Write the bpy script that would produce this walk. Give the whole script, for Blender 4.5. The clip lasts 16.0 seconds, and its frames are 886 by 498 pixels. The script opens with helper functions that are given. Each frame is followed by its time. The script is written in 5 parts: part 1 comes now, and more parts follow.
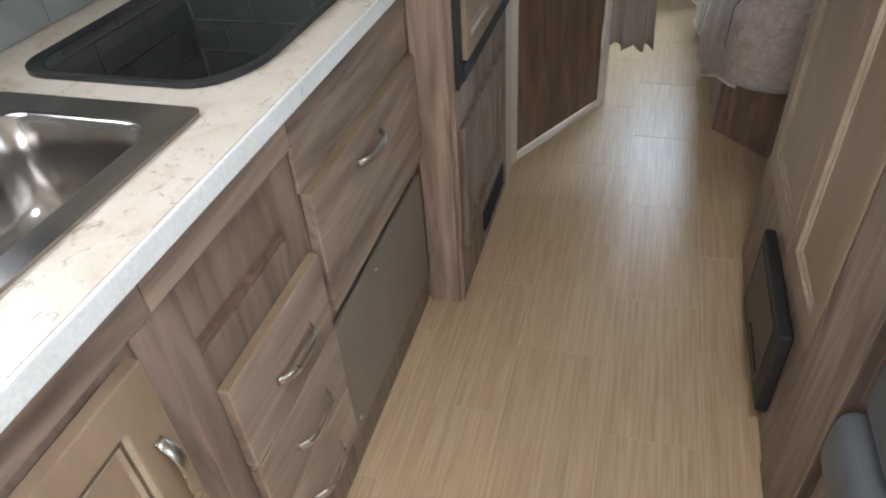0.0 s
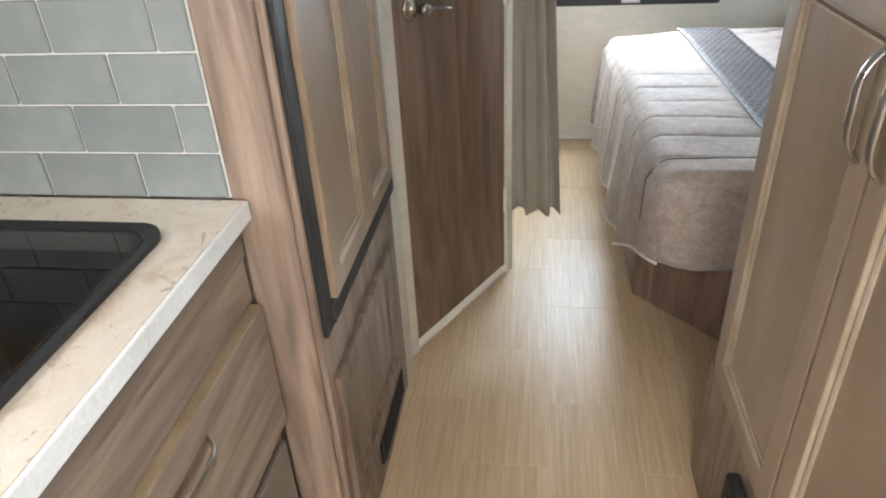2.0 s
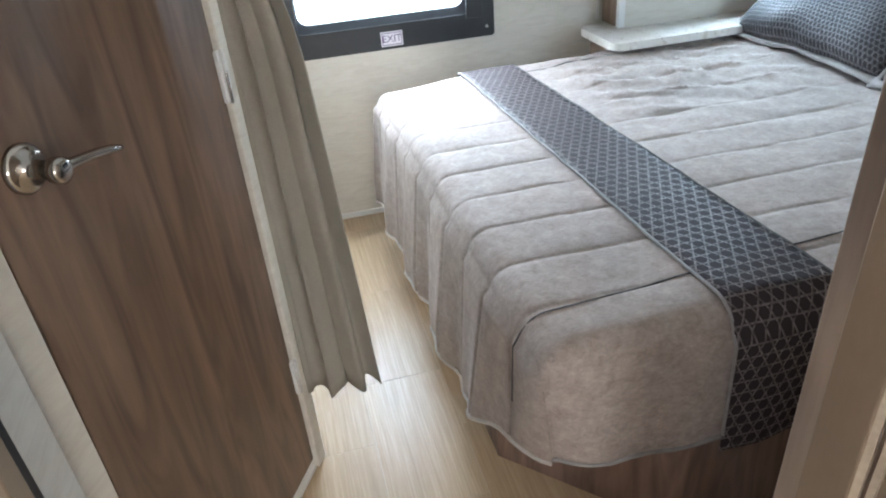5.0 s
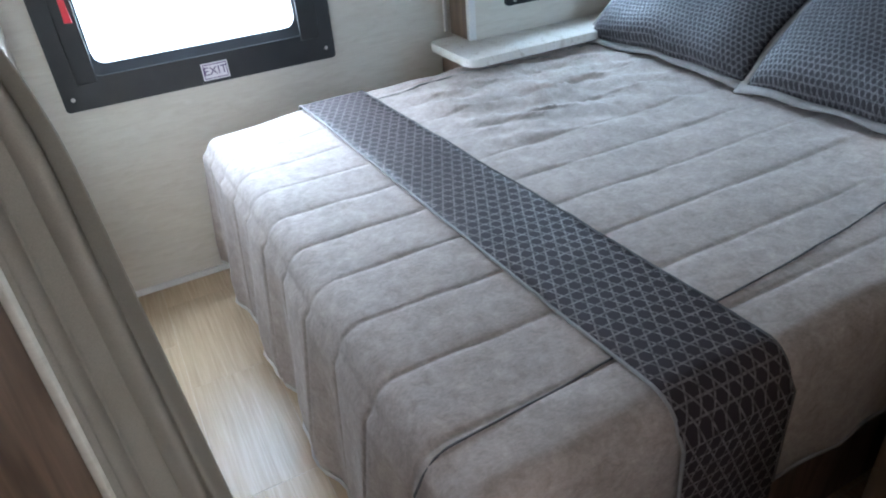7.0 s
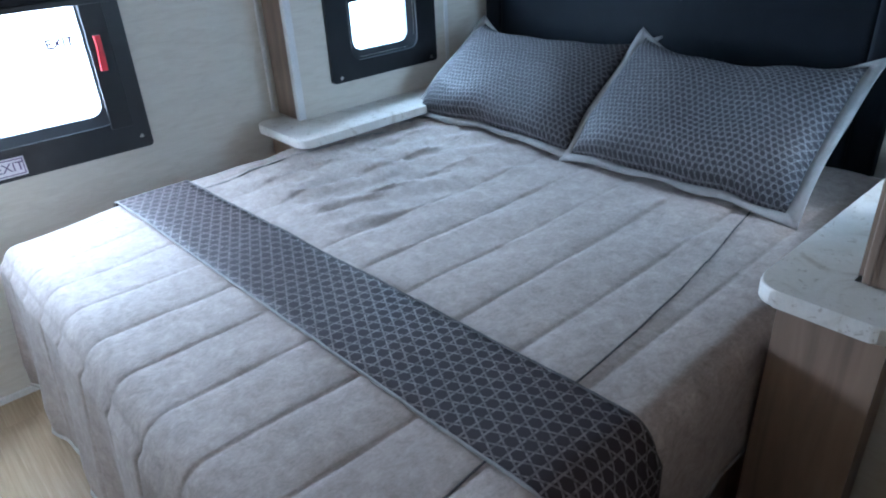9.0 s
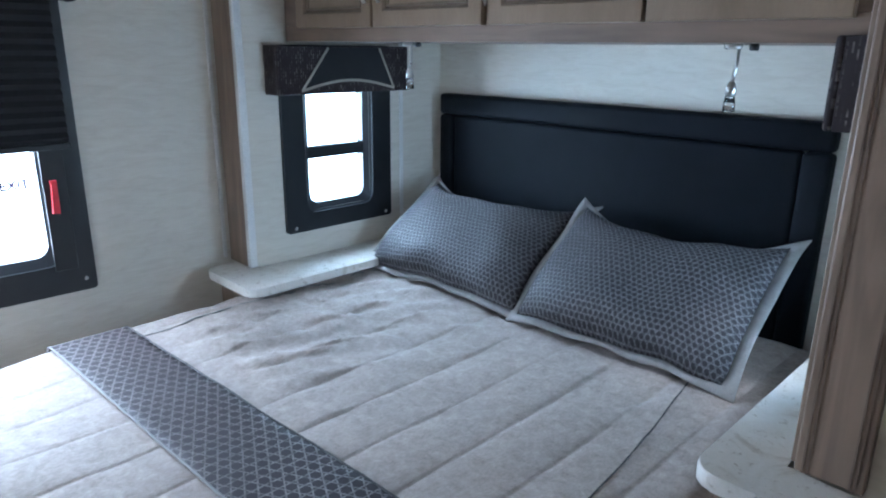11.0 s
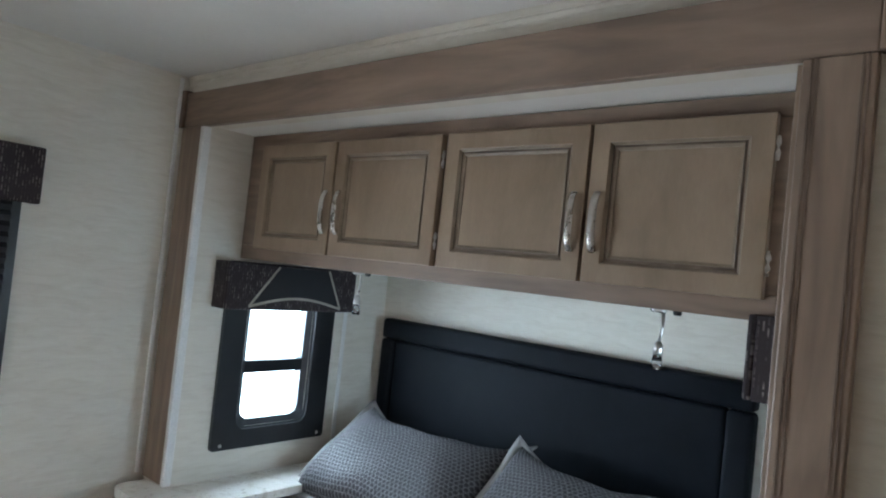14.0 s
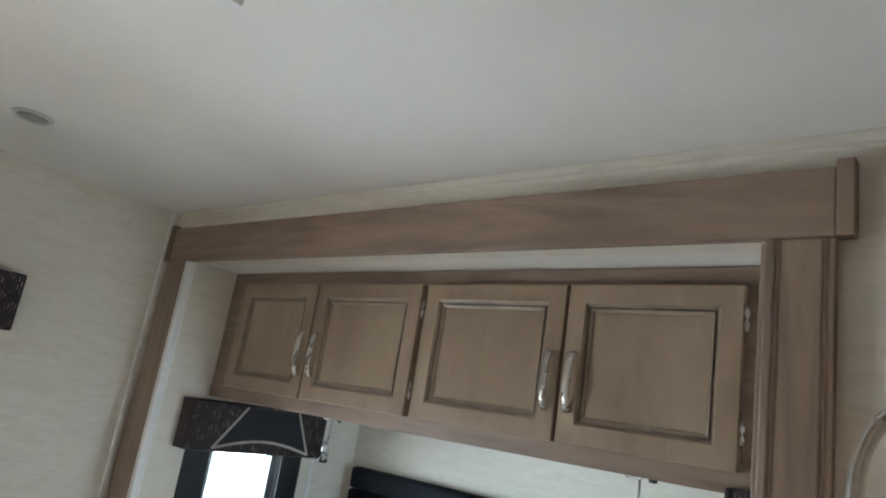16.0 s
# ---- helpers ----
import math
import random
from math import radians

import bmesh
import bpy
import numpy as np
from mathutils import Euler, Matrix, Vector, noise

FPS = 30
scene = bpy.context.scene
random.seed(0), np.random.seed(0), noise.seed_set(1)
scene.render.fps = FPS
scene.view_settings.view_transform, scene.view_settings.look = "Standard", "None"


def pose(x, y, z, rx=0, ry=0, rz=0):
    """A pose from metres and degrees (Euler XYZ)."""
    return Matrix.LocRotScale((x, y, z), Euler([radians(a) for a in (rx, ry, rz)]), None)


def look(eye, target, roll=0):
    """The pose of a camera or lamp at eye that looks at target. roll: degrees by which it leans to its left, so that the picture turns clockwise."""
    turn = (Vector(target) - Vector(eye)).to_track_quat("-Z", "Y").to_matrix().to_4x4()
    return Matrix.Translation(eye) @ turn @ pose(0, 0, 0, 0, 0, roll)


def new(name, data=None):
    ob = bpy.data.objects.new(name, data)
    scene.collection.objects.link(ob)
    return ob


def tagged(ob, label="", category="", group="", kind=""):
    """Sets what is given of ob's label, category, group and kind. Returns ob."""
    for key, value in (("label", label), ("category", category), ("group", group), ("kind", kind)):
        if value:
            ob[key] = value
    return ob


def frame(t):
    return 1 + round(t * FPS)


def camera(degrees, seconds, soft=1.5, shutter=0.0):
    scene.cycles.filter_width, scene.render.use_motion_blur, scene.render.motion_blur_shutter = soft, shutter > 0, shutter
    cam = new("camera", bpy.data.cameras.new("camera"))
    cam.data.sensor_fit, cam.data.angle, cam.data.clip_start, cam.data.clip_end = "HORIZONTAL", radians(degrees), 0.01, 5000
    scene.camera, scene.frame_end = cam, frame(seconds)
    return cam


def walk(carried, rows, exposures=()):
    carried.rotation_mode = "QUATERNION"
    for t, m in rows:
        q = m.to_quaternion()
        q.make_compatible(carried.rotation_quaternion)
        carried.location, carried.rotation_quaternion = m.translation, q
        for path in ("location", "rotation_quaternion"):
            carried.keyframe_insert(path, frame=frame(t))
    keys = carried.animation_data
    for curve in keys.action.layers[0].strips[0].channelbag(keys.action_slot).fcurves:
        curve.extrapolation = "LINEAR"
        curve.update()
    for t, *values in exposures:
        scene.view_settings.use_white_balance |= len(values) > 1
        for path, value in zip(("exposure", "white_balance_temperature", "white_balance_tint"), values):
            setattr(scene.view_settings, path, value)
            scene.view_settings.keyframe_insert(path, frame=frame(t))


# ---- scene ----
cam = camera(66.5, 16.0, soft=2.0)
PATH = [
    (0, (0.215, 0.321, 1.315), (-0.267, 1.8, 0.059), -4.3),
    (0.5, (0.21, 0.387, 1.322), (-0.152, 1.938, 0.114), -4.0),
    (1, (0.219, 0.517, 1.349), (-0.086, 2.155, 0.242), -3.2),
    (1.5, (0.22, 0.654, 1.35), (-0.08, 2.322, 0.287), -2.7),
    (2, (0.182, 0.798, 1.351), (-0.081, 2.493, 0.323), -3.1),
    (2.5, (0.136, 0.934, 1.346), (-0.03, 2.662, 0.353), -3.4),
    (3, (0.132, 1.048, 1.336), (0.088, 2.78, 0.336), -3.7),
    (3.5, (0.149, 1.218, 1.329), (0.225, 2.948, 0.328), -2.8),
    (6, (0.223, 1.819, 1.292), (0.758, 3.433, 0.239), -5.7),
    (6.5, (0.259, 1.885, 1.298), (0.888, 3.46, 0.238), -4.8),
    (7, (0.289, 1.952, 1.295), (1.017, 3.487, 0.239), -5.1),
    (7.5, (0.315, 1.996, 1.3), (1.15, 3.481, 0.252), -5.5),
    (8, (0.332, 2.015, 1.303), (1.287, 3.444, 0.279), -5.3),
    (8.5, (0.339, 2.025, 1.311), (1.403, 3.396, 0.317), -4.5),
    (9, (0.336, 2.029, 1.325), (1.488, 3.368, 0.388), -3.2),
    (9.5, (0.344, 2.026, 1.341), (1.575, 3.372, 0.521), -1.8),
    (12, (0.357, 2.024, 1.409), (1.785, 3.363, 0.994), 2.7),
    (12.5, (0.351, 2.023, 1.417), (1.814, 3.353, 1.116), 4.1),
    (13, (0.349, 2.02, 1.421), (1.838, 3.343, 1.243), 5.1),
    (13.5, (0.339, 2.02, 1.43), (1.848, 3.331, 1.37), 5.3),
    (14, (0.334, 2.018, 1.433), (1.852, 3.318, 1.493), 6.0),
    (14.5, (0.328, 2.015, 1.439), (1.845, 3.307, 1.604), 6.8),
    (15, (0.322, 2.014, 1.443), (1.833, 3.297, 1.708), 7.4),
    (15.5, (0.328, 2.011, 1.455), (1.824, 3.289, 1.812), 8.2),
    (16, (0.321, 2.006, 1.455), (1.8, 3.267, 1.928), 9.1),
]
EXPOSURES = [(0, -0.35, 6050, 10), (0.5, -0.06, 6150, 10), (1.5, 0.25, 6350, 10), (2.5, 0.35, 6450, 10), (3.5, 0.4, 6350, 10), (6, 0.15, 5800, 10), (7, -0.1, 5600, 10), (8.5, -0.25, 5200, 10), (9.5, -0.15, 5150, 10),
             (12, -0.25, 5500, 10), (12.5, -0.3, 5600, 10), (13.5, -0.25, 5950, 10), (15.5, -0.05, 6450, 10), (16, -0.05, 6550, 10)]
walk(cam, [(t, look(eye, target, roll)) for t, eye, target, roll in PATH], EXPOSURES)

# ---- world and light ----
world = bpy.data.worlds.new("sky")
scene.world = world
world.use_nodes = True
_n = world.node_tree.nodes
_sky = _n.new("ShaderNodeTexSky")
_sky.sky_type, _sky.sun_disc = "NISHITA", False
_sky.sun_elevation, _sky.sun_rotation = radians(42), radians(200)
world.node_tree.links.new(_sky.outputs[0], _n["Background"].inputs[0])
_n["Background"].inputs[1].default_value = 0.1

_sun = new("sun", bpy.data.lights.new("sun", "SUN"))
_sun.data.energy, _sun.data.angle, _sun.data.color = 1.2, radians(12), (1.0, 0.96, 0.9)
_sun.matrix_world = look((0, -6, 8), (0.6, 1, 0))


def window_light(name, centre, facing, w, h, watts, colour=(0.86, 0.93, 1.0)):
    """An area lamp in an opening: daylight at a window, or added fill."""
    lamp = new(name, bpy.data.lights.new(name, "AREA"))
    lamp.data.shape, lamp.data.size, lamp.data.size_y = "RECTANGLE", w, h
    lamp.data.energy, lamp.data.color = watts, colour
    c = Vector(centre)
    lamp.matrix_world = look(c, c + Vector(facing))
    return lamp


window_light("daylight_bed_window", (0.57, 4.50, 1.06), (0, -1, -0.34), 1.0, 1.1, 188, (0.78, 0.90, 1.0))
window_light("daylight_ground_bounce", (0.57, 4.62, 0.50), (0, -1, 0.75), 1.0, 0.5, 11, (1.0, 0.95, 0.86))
window_light("daylight_slide_window_far", (1.88, 4.29, 0.98), (0, -1, -0.3), 0.70, 1.0, 92, (0.66, 0.86, 1.0))
window_light("daylight_slide_window_near", (1.88, 2.03, 0.98), (0, 1, -0.3), 0.70, 0.95, 40, (0.62, 0.85, 1.0))
# Fill lamp behind a sink-side window that is added out of view.
window_light("fill_light_sink", (-0.93, 0.55, 1.42), (1, 0, -0.8), 0.95, 0.46, 18, (0.95, 0.97, 1.0))
# Fill for the cabinet fronts, from an added dinette window out of view.
window_light("fill_light_dinette", (1.62, 0.2, 1.25), (-1, 0, -0.1), 1.15, 0.62, 13.5, (0.93, 0.98, 1.0))
# Fill sent along the aisle; the rear window round it is added, unseen.
window_light("fill_light_rear", (0.3, -2.72, 1.25), (0, 1, -0.1), 1.3, 0.7, 44, (1.0, 0.97, 0.92))
# Top fill for floor and counter through an added roof opening.
window_light("fill_light_roof", (0.35, 0.30, 2.12), (0, 0.0, -1), 0.34, 0.34, 31, (1.0, 0.98, 0.95))
window_light("daylight_bath_skylight", (-0.3, 3.3, 2.12), (0, 0, -1), 0.4, 0.4, 40, (1.0, 0.98, 0.95))


# ---- materials ----
def material(name):
    m = bpy.data.materials.new(name)
    m.use_nodes = True
    return m, m.node_tree.nodes, m.node_tree.links, m.node_tree.nodes["Principled BSDF"]


def coords(n, l, scale, rot=(0, 0, 0), space="Object"):
    tc, mp = n.new("ShaderNodeTexCoord"), n.new("ShaderNodeMapping")
    mp.inputs["Scale"].default_value, mp.inputs["Rotation"].default_value = scale, rot
    l.new(tc.outputs[space], mp.inputs["Vector"])
    return mp.outputs[0]


def tex(n, l, vec, scale, detail=4.0, rough=0.6, distort=0.0):
    t = n.new("ShaderNodeTexNoise")
    t.inputs["Scale"].default_value, t.inputs["Detail"].default_value = scale, detail
    t.inputs["Roughness"].default_value, t.inputs["Distortion"].default_value = rough, distort
    l.new(vec, t.inputs["Vector"])
    return t.outputs["Fac"]


def ramp(n, l, fac, stops):
    r = n.new("ShaderNodeValToRGB")
    e = r.color_ramp.elements
    while len(e) < len(stops):
        e.new(0.5)
    for el, (p, c) in zip(e, stops):
        el.position, el.color = p, (*c, 1) if len(c) == 3 else c
    l.new(fac, r.inputs[0])
    return r.outputs[0]


def blend(n, l, fac, a, b, mode="MIX"):
    m = n.new("ShaderNodeMix")
    m.data_type, m.blend_type = "RGBA", mode
    for sock, v in ((0, fac), (6, a), (7, b)):
        if isinstance(v, (int, float)):
            m.inputs[sock].default_value = v
        elif isinstance(v, tuple):
            m.inputs[sock].default_value = (*v, 1)
        else:
            l.new(v, m.inputs[sock])
    return m.outputs[2]


def relief(n, l, bsdf, height, strength, distance=0.002):
    b = n.new("ShaderNodeBump")
    b.inputs["Strength"].default_value, b.inputs["Distance"].default_value = strength, distance
    l.new(height, b.inputs["Height"])
    l.new(b.outputs[0], bsdf.inputs["Normal"])


def wood(name, light, dark, axis="z", rough=0.42, fine=70.0, contrast=1.0, shift=0.25):
    """Printed wood grain that runs along one axis, with slow changes of tone from board to board."""
    m, n, l, b = material(name)
    s = {"x": (0.12, 1, 1), "y": (1, 0.12, 1), "z": (1, 1, 0.12)}[axis]
    info = n.new("ShaderNodeObjectInfo")
    tc, mp, add = n.new("ShaderNodeTexCoord"), n.new("ShaderNodeMapping"), n.new("ShaderNodeVectorMath")
    mp.inputs["Scale"].default_value = s
    l.new(tc.outputs["Object"], add.inputs[0])
    sc = n.new("ShaderNodeVectorMath")
    sc.operation = "SCALE"
    sc.inputs[0].default_value = (7.3, 3.1, 5.7)
    l.new(info.outputs["Random"], sc.inputs["Scale"])
    l.new(sc.outputs[0], add.inputs[1])
    l.new(add.outputs[0], mp.inputs["Vector"])
    vec = mp.outputs[0]
    grain = tex(n, l, vec, fine, 6, 0.65, 0.8)
    broad = tex(n, l, vec, 13, 2.5, 0.5, 2.2)
    cloud = tex(n, l, vec, 5, 3, 0.5, 1.2)
    mid = tuple((a + c) / 2 for a, c in zip(light, dark))
    col = ramp(n, l, broad, [(0.30, dark), (0.47, mid), (0.66, light)])
    col = blend(n, l, 0.8, col, ramp(n, l, cloud, [(0.32, (0.74, 0.73, 0.73)), (0.66, (1.18, 1.17, 1.15))]), "MULTIPLY")
    fine_c = ramp(n, l, grain, [(0.3, tuple(c * (1 - 0.45 * contrast) for c in (1, 1, 1))), (0.62, (1.05, 1.04, 1.02))])
    col = blend(n, l, 0.3, col, fine_c, "MULTIPLY")
    tone = n.new("ShaderNodeMapRange")
    tone.inputs["To Min"].default_value, tone.inputs["To Max"].default_value = 1 - shift / 2, 1 + shift / 2
    l.new(info.outputs["Random"], tone.inputs["Value"])
    hsv = n.new("ShaderNodeHueSaturation")
    l.new(tone.outputs[0], hsv.inputs["Value"])
    l.new(col, hsv.inputs["Color"])
    l.new(hsv.outputs[0], b.inputs["Base Color"])
    b.inputs["Roughness"].default_value = rough
    relief(n, l, b, grain, 0.12, 0.0006)
    return m


def mottled(name, a, c, scale=8.0, rough=0.5, fine=120.0, bump=0.1, metal=0.0, stretch=(1, 1, 1), dist=0.001, spread=(0.35, 0.65), speck=0.8):
    m, n, l, b = material(name)
    vec = coords(n, l, stretch)
    big, small = tex(n, l, vec, scale, 4, 0.6, 0.3), tex(n, l, vec, fine, 4, 0.6)
    col = ramp(n, l, big, [(spread[0], a), (spread[1], c)])
    spk = ramp(n, l, small, [(0.3, (0.86, 0.86, 0.86)), (0.7, (1.06, 1.06, 1.06))])
    col = blend(n, l, speck, col, spk, "MULTIPLY")
    l.new(col, b.inputs["Base Color"])
    b.inputs["Metallic"].default_value = metal
    rr = n.new("ShaderNodeMapRange")
    rr.inputs["To Min"].default_value, rr.inputs["To Max"].default_value = max(0.02, rough * 0.8), min(1, rough * 1.2)
    l.new(big, rr.inputs["Value"])
    l.new(rr.outputs[0], b.inputs["Roughness"])
    if bump:
        relief(n, l, b, small, bump, dist)
    return m


OAK_V = wood("taupe_laminate_vertical", (0.30, 0.225, 0.175), (0.135, 0.095, 0.072), "z")
OAK_H = wood("taupe_laminate_lengthwise", (0.31, 0.24, 0.19), (0.14, 0.10, 0.078), "y")
OAK_X = wood("taupe_laminate_crosswise", (0.31, 0.24, 0.19), (0.14, 0.10, 0.078), "x")
WALNUT = wood("brown_door_laminate", (0.220, 0.145, 0.099), (0.112, 0.070, 0.047), "z", 0.4, 60)
PINK_OAK = wood("bed_base_laminate", (0.30, 0.20, 0.155), (0.15, 0.095, 0.075), "z", 0.5)
SOFT_OAK_V = wood("slide_trim_laminate_vertical", (0.265, 0.188, 0.137), (0.17, 0.117, 0.085), "z", 0.45, 60, 0.6, 0.1)
SOFT_OAK_H = wood("slide_trim_laminate_lengthwise", (0.265, 0.187, 0.138), (0.168, 0.116, 0.085), "y", 0.45, 60, 0.6, 0.1)
GLAZED = mottled("glazed_taupe_cabinet_paint", (0.206, 0.146, 0.096), (0.298, 0.218, 0.152), 6, 0.31, 160, 0.05, stretch=(1, 1, 0.35), speck=0.4)
GLAZE_EDGE = mottled("pale_moulding_paint", (0.31, 0.24, 0.17), (0.42, 0.34, 0.255), 9, 0.3, 160, 0.06)
GROOVE_DARK = mottled("dark_glaze_and_groove_shade", (0.10, 0.065, 0.045), (0.2, 0.14, 0.1), 9, 0.5, 160, 0.05)
# Darker copy of the moulding paint: shade on the overhead doors, in colour.
GLAZE_EDGE_SHADED = mottled("shaded_moulding_paint", (0.17, 0.125, 0.085), (0.25, 0.19, 0.135), 12, 0.4, 160, 0.05)
DRAWER_EDGE = mottled("golden_brown_edge_band", (0.24, 0.175, 0.105), (0.32, 0.24, 0.15), 9, 0.45, 160, 0.06)
GREY_PANEL = mottled("smooth_grey_taupe_panel", (0.17, 0.145, 0.12), (0.21, 0.18, 0.15), 4, 0.3, 200, 0.03)
BLACK_PLASTIC = mottled("black_plastic", (0.010, 0.010, 0.011), (0.017, 0.017, 0.019), 8, 0.5, 300, 0.08)
BLACK_FRAME = mottled("black_window_frame", (0.010, 0.011, 0.013), (0.016, 0.017, 0.020), 8, 0.36, 300, 0.02, speck=0.3)
GRAPHITE = mottled("dark_grey_grille_plastic", (0.035, 0.03, 0.026), (0.055, 0.047, 0.04), 8, 0.38, 300, 0.05)
NICKEL = mottled("brushed_nickel", (0.52, 0.50, 0.475), (0.62, 0.60, 0.57), 20, 0.28, 400, 0.02, 1.0)
CHROME = mottled("polished_nickel", (0.42, 0.39, 0.36), (0.50, 0.47, 0.43), 20, 0.14, 400, 0.0, 1.0)
STEEL = mottled("brushed_stainless_steel", (0.33, 0.31, 0.295), (0.43, 0.41, 0.39), 14, 0.20, 500, 0.04, 1.0, (1, 0.08, 1))
CEILING = mottled("white_ceiling_panel", (0.66, 0.64, 0.605), (0.71, 0.69, 0.655), 2, 0.7, 60, 0.02, speck=0.12)
WHITE_TRIM = mottled("white_trim", (0.68, 0.67, 0.65), (0.76, 0.75, 0.73), 6, 0.5, 150, 0.04)
JOINT = mottled("tan_floor_joint", (0.50, 0.40, 0.275), (0.56, 0.46, 0.33), 30, 0.5, 300, 0.1)
GROUT = mottled("pale_grout", (0.55, 0.55, 0.53), (0.63, 0.63, 0.61), 30, 0.8, 300, 0.2)
LEATHER = mottled("black_leatherette", (0.005, 0.006, 0.008), (0.008, 0.009, 0.012), 6, 0.6, 260, 0.35, dist=0.0006)
GREY_VINYL = mottled("grey_leatherette", (0.075, 0.08, 0.088), (0.11, 0.115, 0.125), 5, 0.45, 240, 0.35, dist=0.0006)
CURTAIN = mottled("beige_curtain_cloth", (0.305, 0.28, 0.24), (0.355, 0.325, 0.28), 4, 0.85, 420, 0.3)
QUILT_BACK = mottled("pale_hem_piping", (0.5, 0.47, 0.44), (0.62, 0.58, 0.54), 20, 0.9, 400, 0.3)
SEAM = mottled("dark_grey_cord", (0.06, 0.055, 0.055), (0.1, 0.09, 0.09), 30, 0.9, 500, 0.3)
FLANGE = mottled("grey_linen_flange", (0.205, 0.190, 0.182), (0.285, 0.265, 0.255), 16, 0.9, 420, 0.4)
BLIND = mottled("black_pleated_cloth", (0.012, 0.012, 0.015), (0.02, 0.02, 0.024), 10, 0.9, 300, 0.3)
RED = mottled("red_plastic", (0.55, 0.02, 0.03), (0.68, 0.03, 0.05), 20, 0.35, 200, 0.03)
STICKER = mottled("white_sticker", (0.78, 0.74, 0.8), (0.84, 0.8, 0.86), 20, 0.5, 200, 0.02)
INK = mottled("purple_print", (0.10, 0.06, 0.16), (0.14, 0.08, 0.2), 30, 0.6, 200, 0.02)
BEIGE_TAPE = mottled("beige_trim_tape", (0.30, 0.27, 0.23), (0.38, 0.35, 0.30), 20, 0.85, 400, 0.3)
GROUND = mottled("gravel_ground", (0.22, 0.21, 0.19), (0.32, 0.31, 0.28), 2, 0.9, 40, 0.5)
SHELL = mottled("white_outer_panel", (0.7, 0.7, 0.69), (0.76, 0.76, 0.75), 2, 0.4, 60, 0.03)


def wallpaper():
    m, n, l, b = material("linen_wallpaper")
    streak = tex(n, l, coords(n, l, (3.0, 3.0, 17)), 3.0, 5, 0.6, 1.2)
    weave = tex(n, l, coords(n, l, (30, 30, 160)), 3, 3, 0.6)
    col = ramp(n, l, streak, [(0.28, (0.585, 0.535, 0.46)), (0.5, (0.635, 0.59, 0.515)), (0.72, (0.675, 0.635, 0.56))])
    col = blend(n, l, 0.13, col, ramp(n, l, weave, [(0.35, (0.85, 0.85, 0.85)), (0.65, (1.05, 1.05, 1.05))]), "MULTIPLY")
    l.new(col, b.inputs["Base Color"])
    b.inputs["Roughness"].default_value = 0.6
    relief(n, l, b, weave, 0.15, 0.0008)
    return m


def floor_vinyl():
    m, n, l, b = material("linen_streak_vinyl_tile")
    info = n.new("ShaderNodeObjectInfo")
    tc, add, sc = n.new("ShaderNodeTexCoord"), n.new("ShaderNodeVectorMath"), n.new("ShaderNodeVectorMath")
    sc.operation = "SCALE"
    sc.inputs[0].default_value = (11.0, 5.0, 0)
    l.new(info.outputs["Random"], sc.inputs["Scale"])
    l.new(tc.outputs["Object"], add.inputs[0])
    l.new(sc.outputs[0], add.inputs[1])
    mp = n.new("ShaderNodeMapping")
    mp.inputs["Scale"].default_value = (60, 1.6, 1)
    l.new(add.outputs[0], mp.inputs["Vector"])
    streak = tex(n, l, mp.outputs[0], 2.2, 5, 0.7, 0.3)
    mp2 = n.new("ShaderNodeMapping")
    mp2.inputs["Scale"].default_value = (12, 0.8, 1)
    l.new(add.outputs[0], mp2.inputs["Vector"])
    wide = tex(n, l, mp2.outputs[0], 2.0, 3, 0.6, 0.2)
    col = ramp(n, l, streak, [(0.28, (0.385, 0.272, 0.163)), (0.5, (0.475, 0.353, 0.223)), (0.72, (0.570, 0.448, 0.304))])
    col = blend(n, l, 0.5, col, ramp(n, l, wide, [(0.3, (0.84, 0.83, 0.81)), (0.7, (1.07, 1.07, 1.07))]), "MULTIPLY")
    tone = n.new("ShaderNodeMapRange")
    tone.inputs["To Min"].default_value, tone.inputs["To Max"].default_value = 0.95, 1.05
    l.new(info.outputs["Random"], tone.inputs["Value"])
    hsv = n.new("ShaderNodeHueSaturation")
    l.new(tone.outputs[0], hsv.inputs["Value"])
    l.new(col, hsv.inputs["Color"])
    l.new(hsv.outputs[0], b.inputs["Base Color"])
    b.inputs["Roughness"].default_value = 0.31
    relief(n, l, b, streak, 0.18, 0.0008)
    return m


def laminate_stone(name, low=(0.50, 0.44, 0.37), mid=(0.68, 0.64, 0.58), high=(0.76, 0.73, 0.69)):
    m, n, l, b = material(name)
    vec = coords(n, l, (1, 1, 1))
    blot, vein, grain = tex(n, l, vec, 9, 5, 0.62, 1.2), tex(n, l, vec, 26, 5, 0.7, 2.0), tex(n, l, vec, 180, 3, 0.6)
    col = ramp(n, l, blot, [(0.3, low), (0.45, mid), (0.7, high)])
    col = blend(n, l, ramp(n, l, vein, [(0.33, (0.85, 0.85, 0.85)), (0.42, (0, 0, 0))]), col, (0.36, 0.29, 0.22))
    col = blend(n, l, 0.5, col, ramp(n, l, grain, [(0.3, (0.88, 0.88, 0.88)), (0.7, (1.05, 1.05, 1.05))]), "MULTIPLY")
    l.new(col, b.inputs["Base Color"])
    b.inputs["Roughness"].default_value = 0.28
    relief(n, l, b, grain, 0.08, 0.0006)
    return m


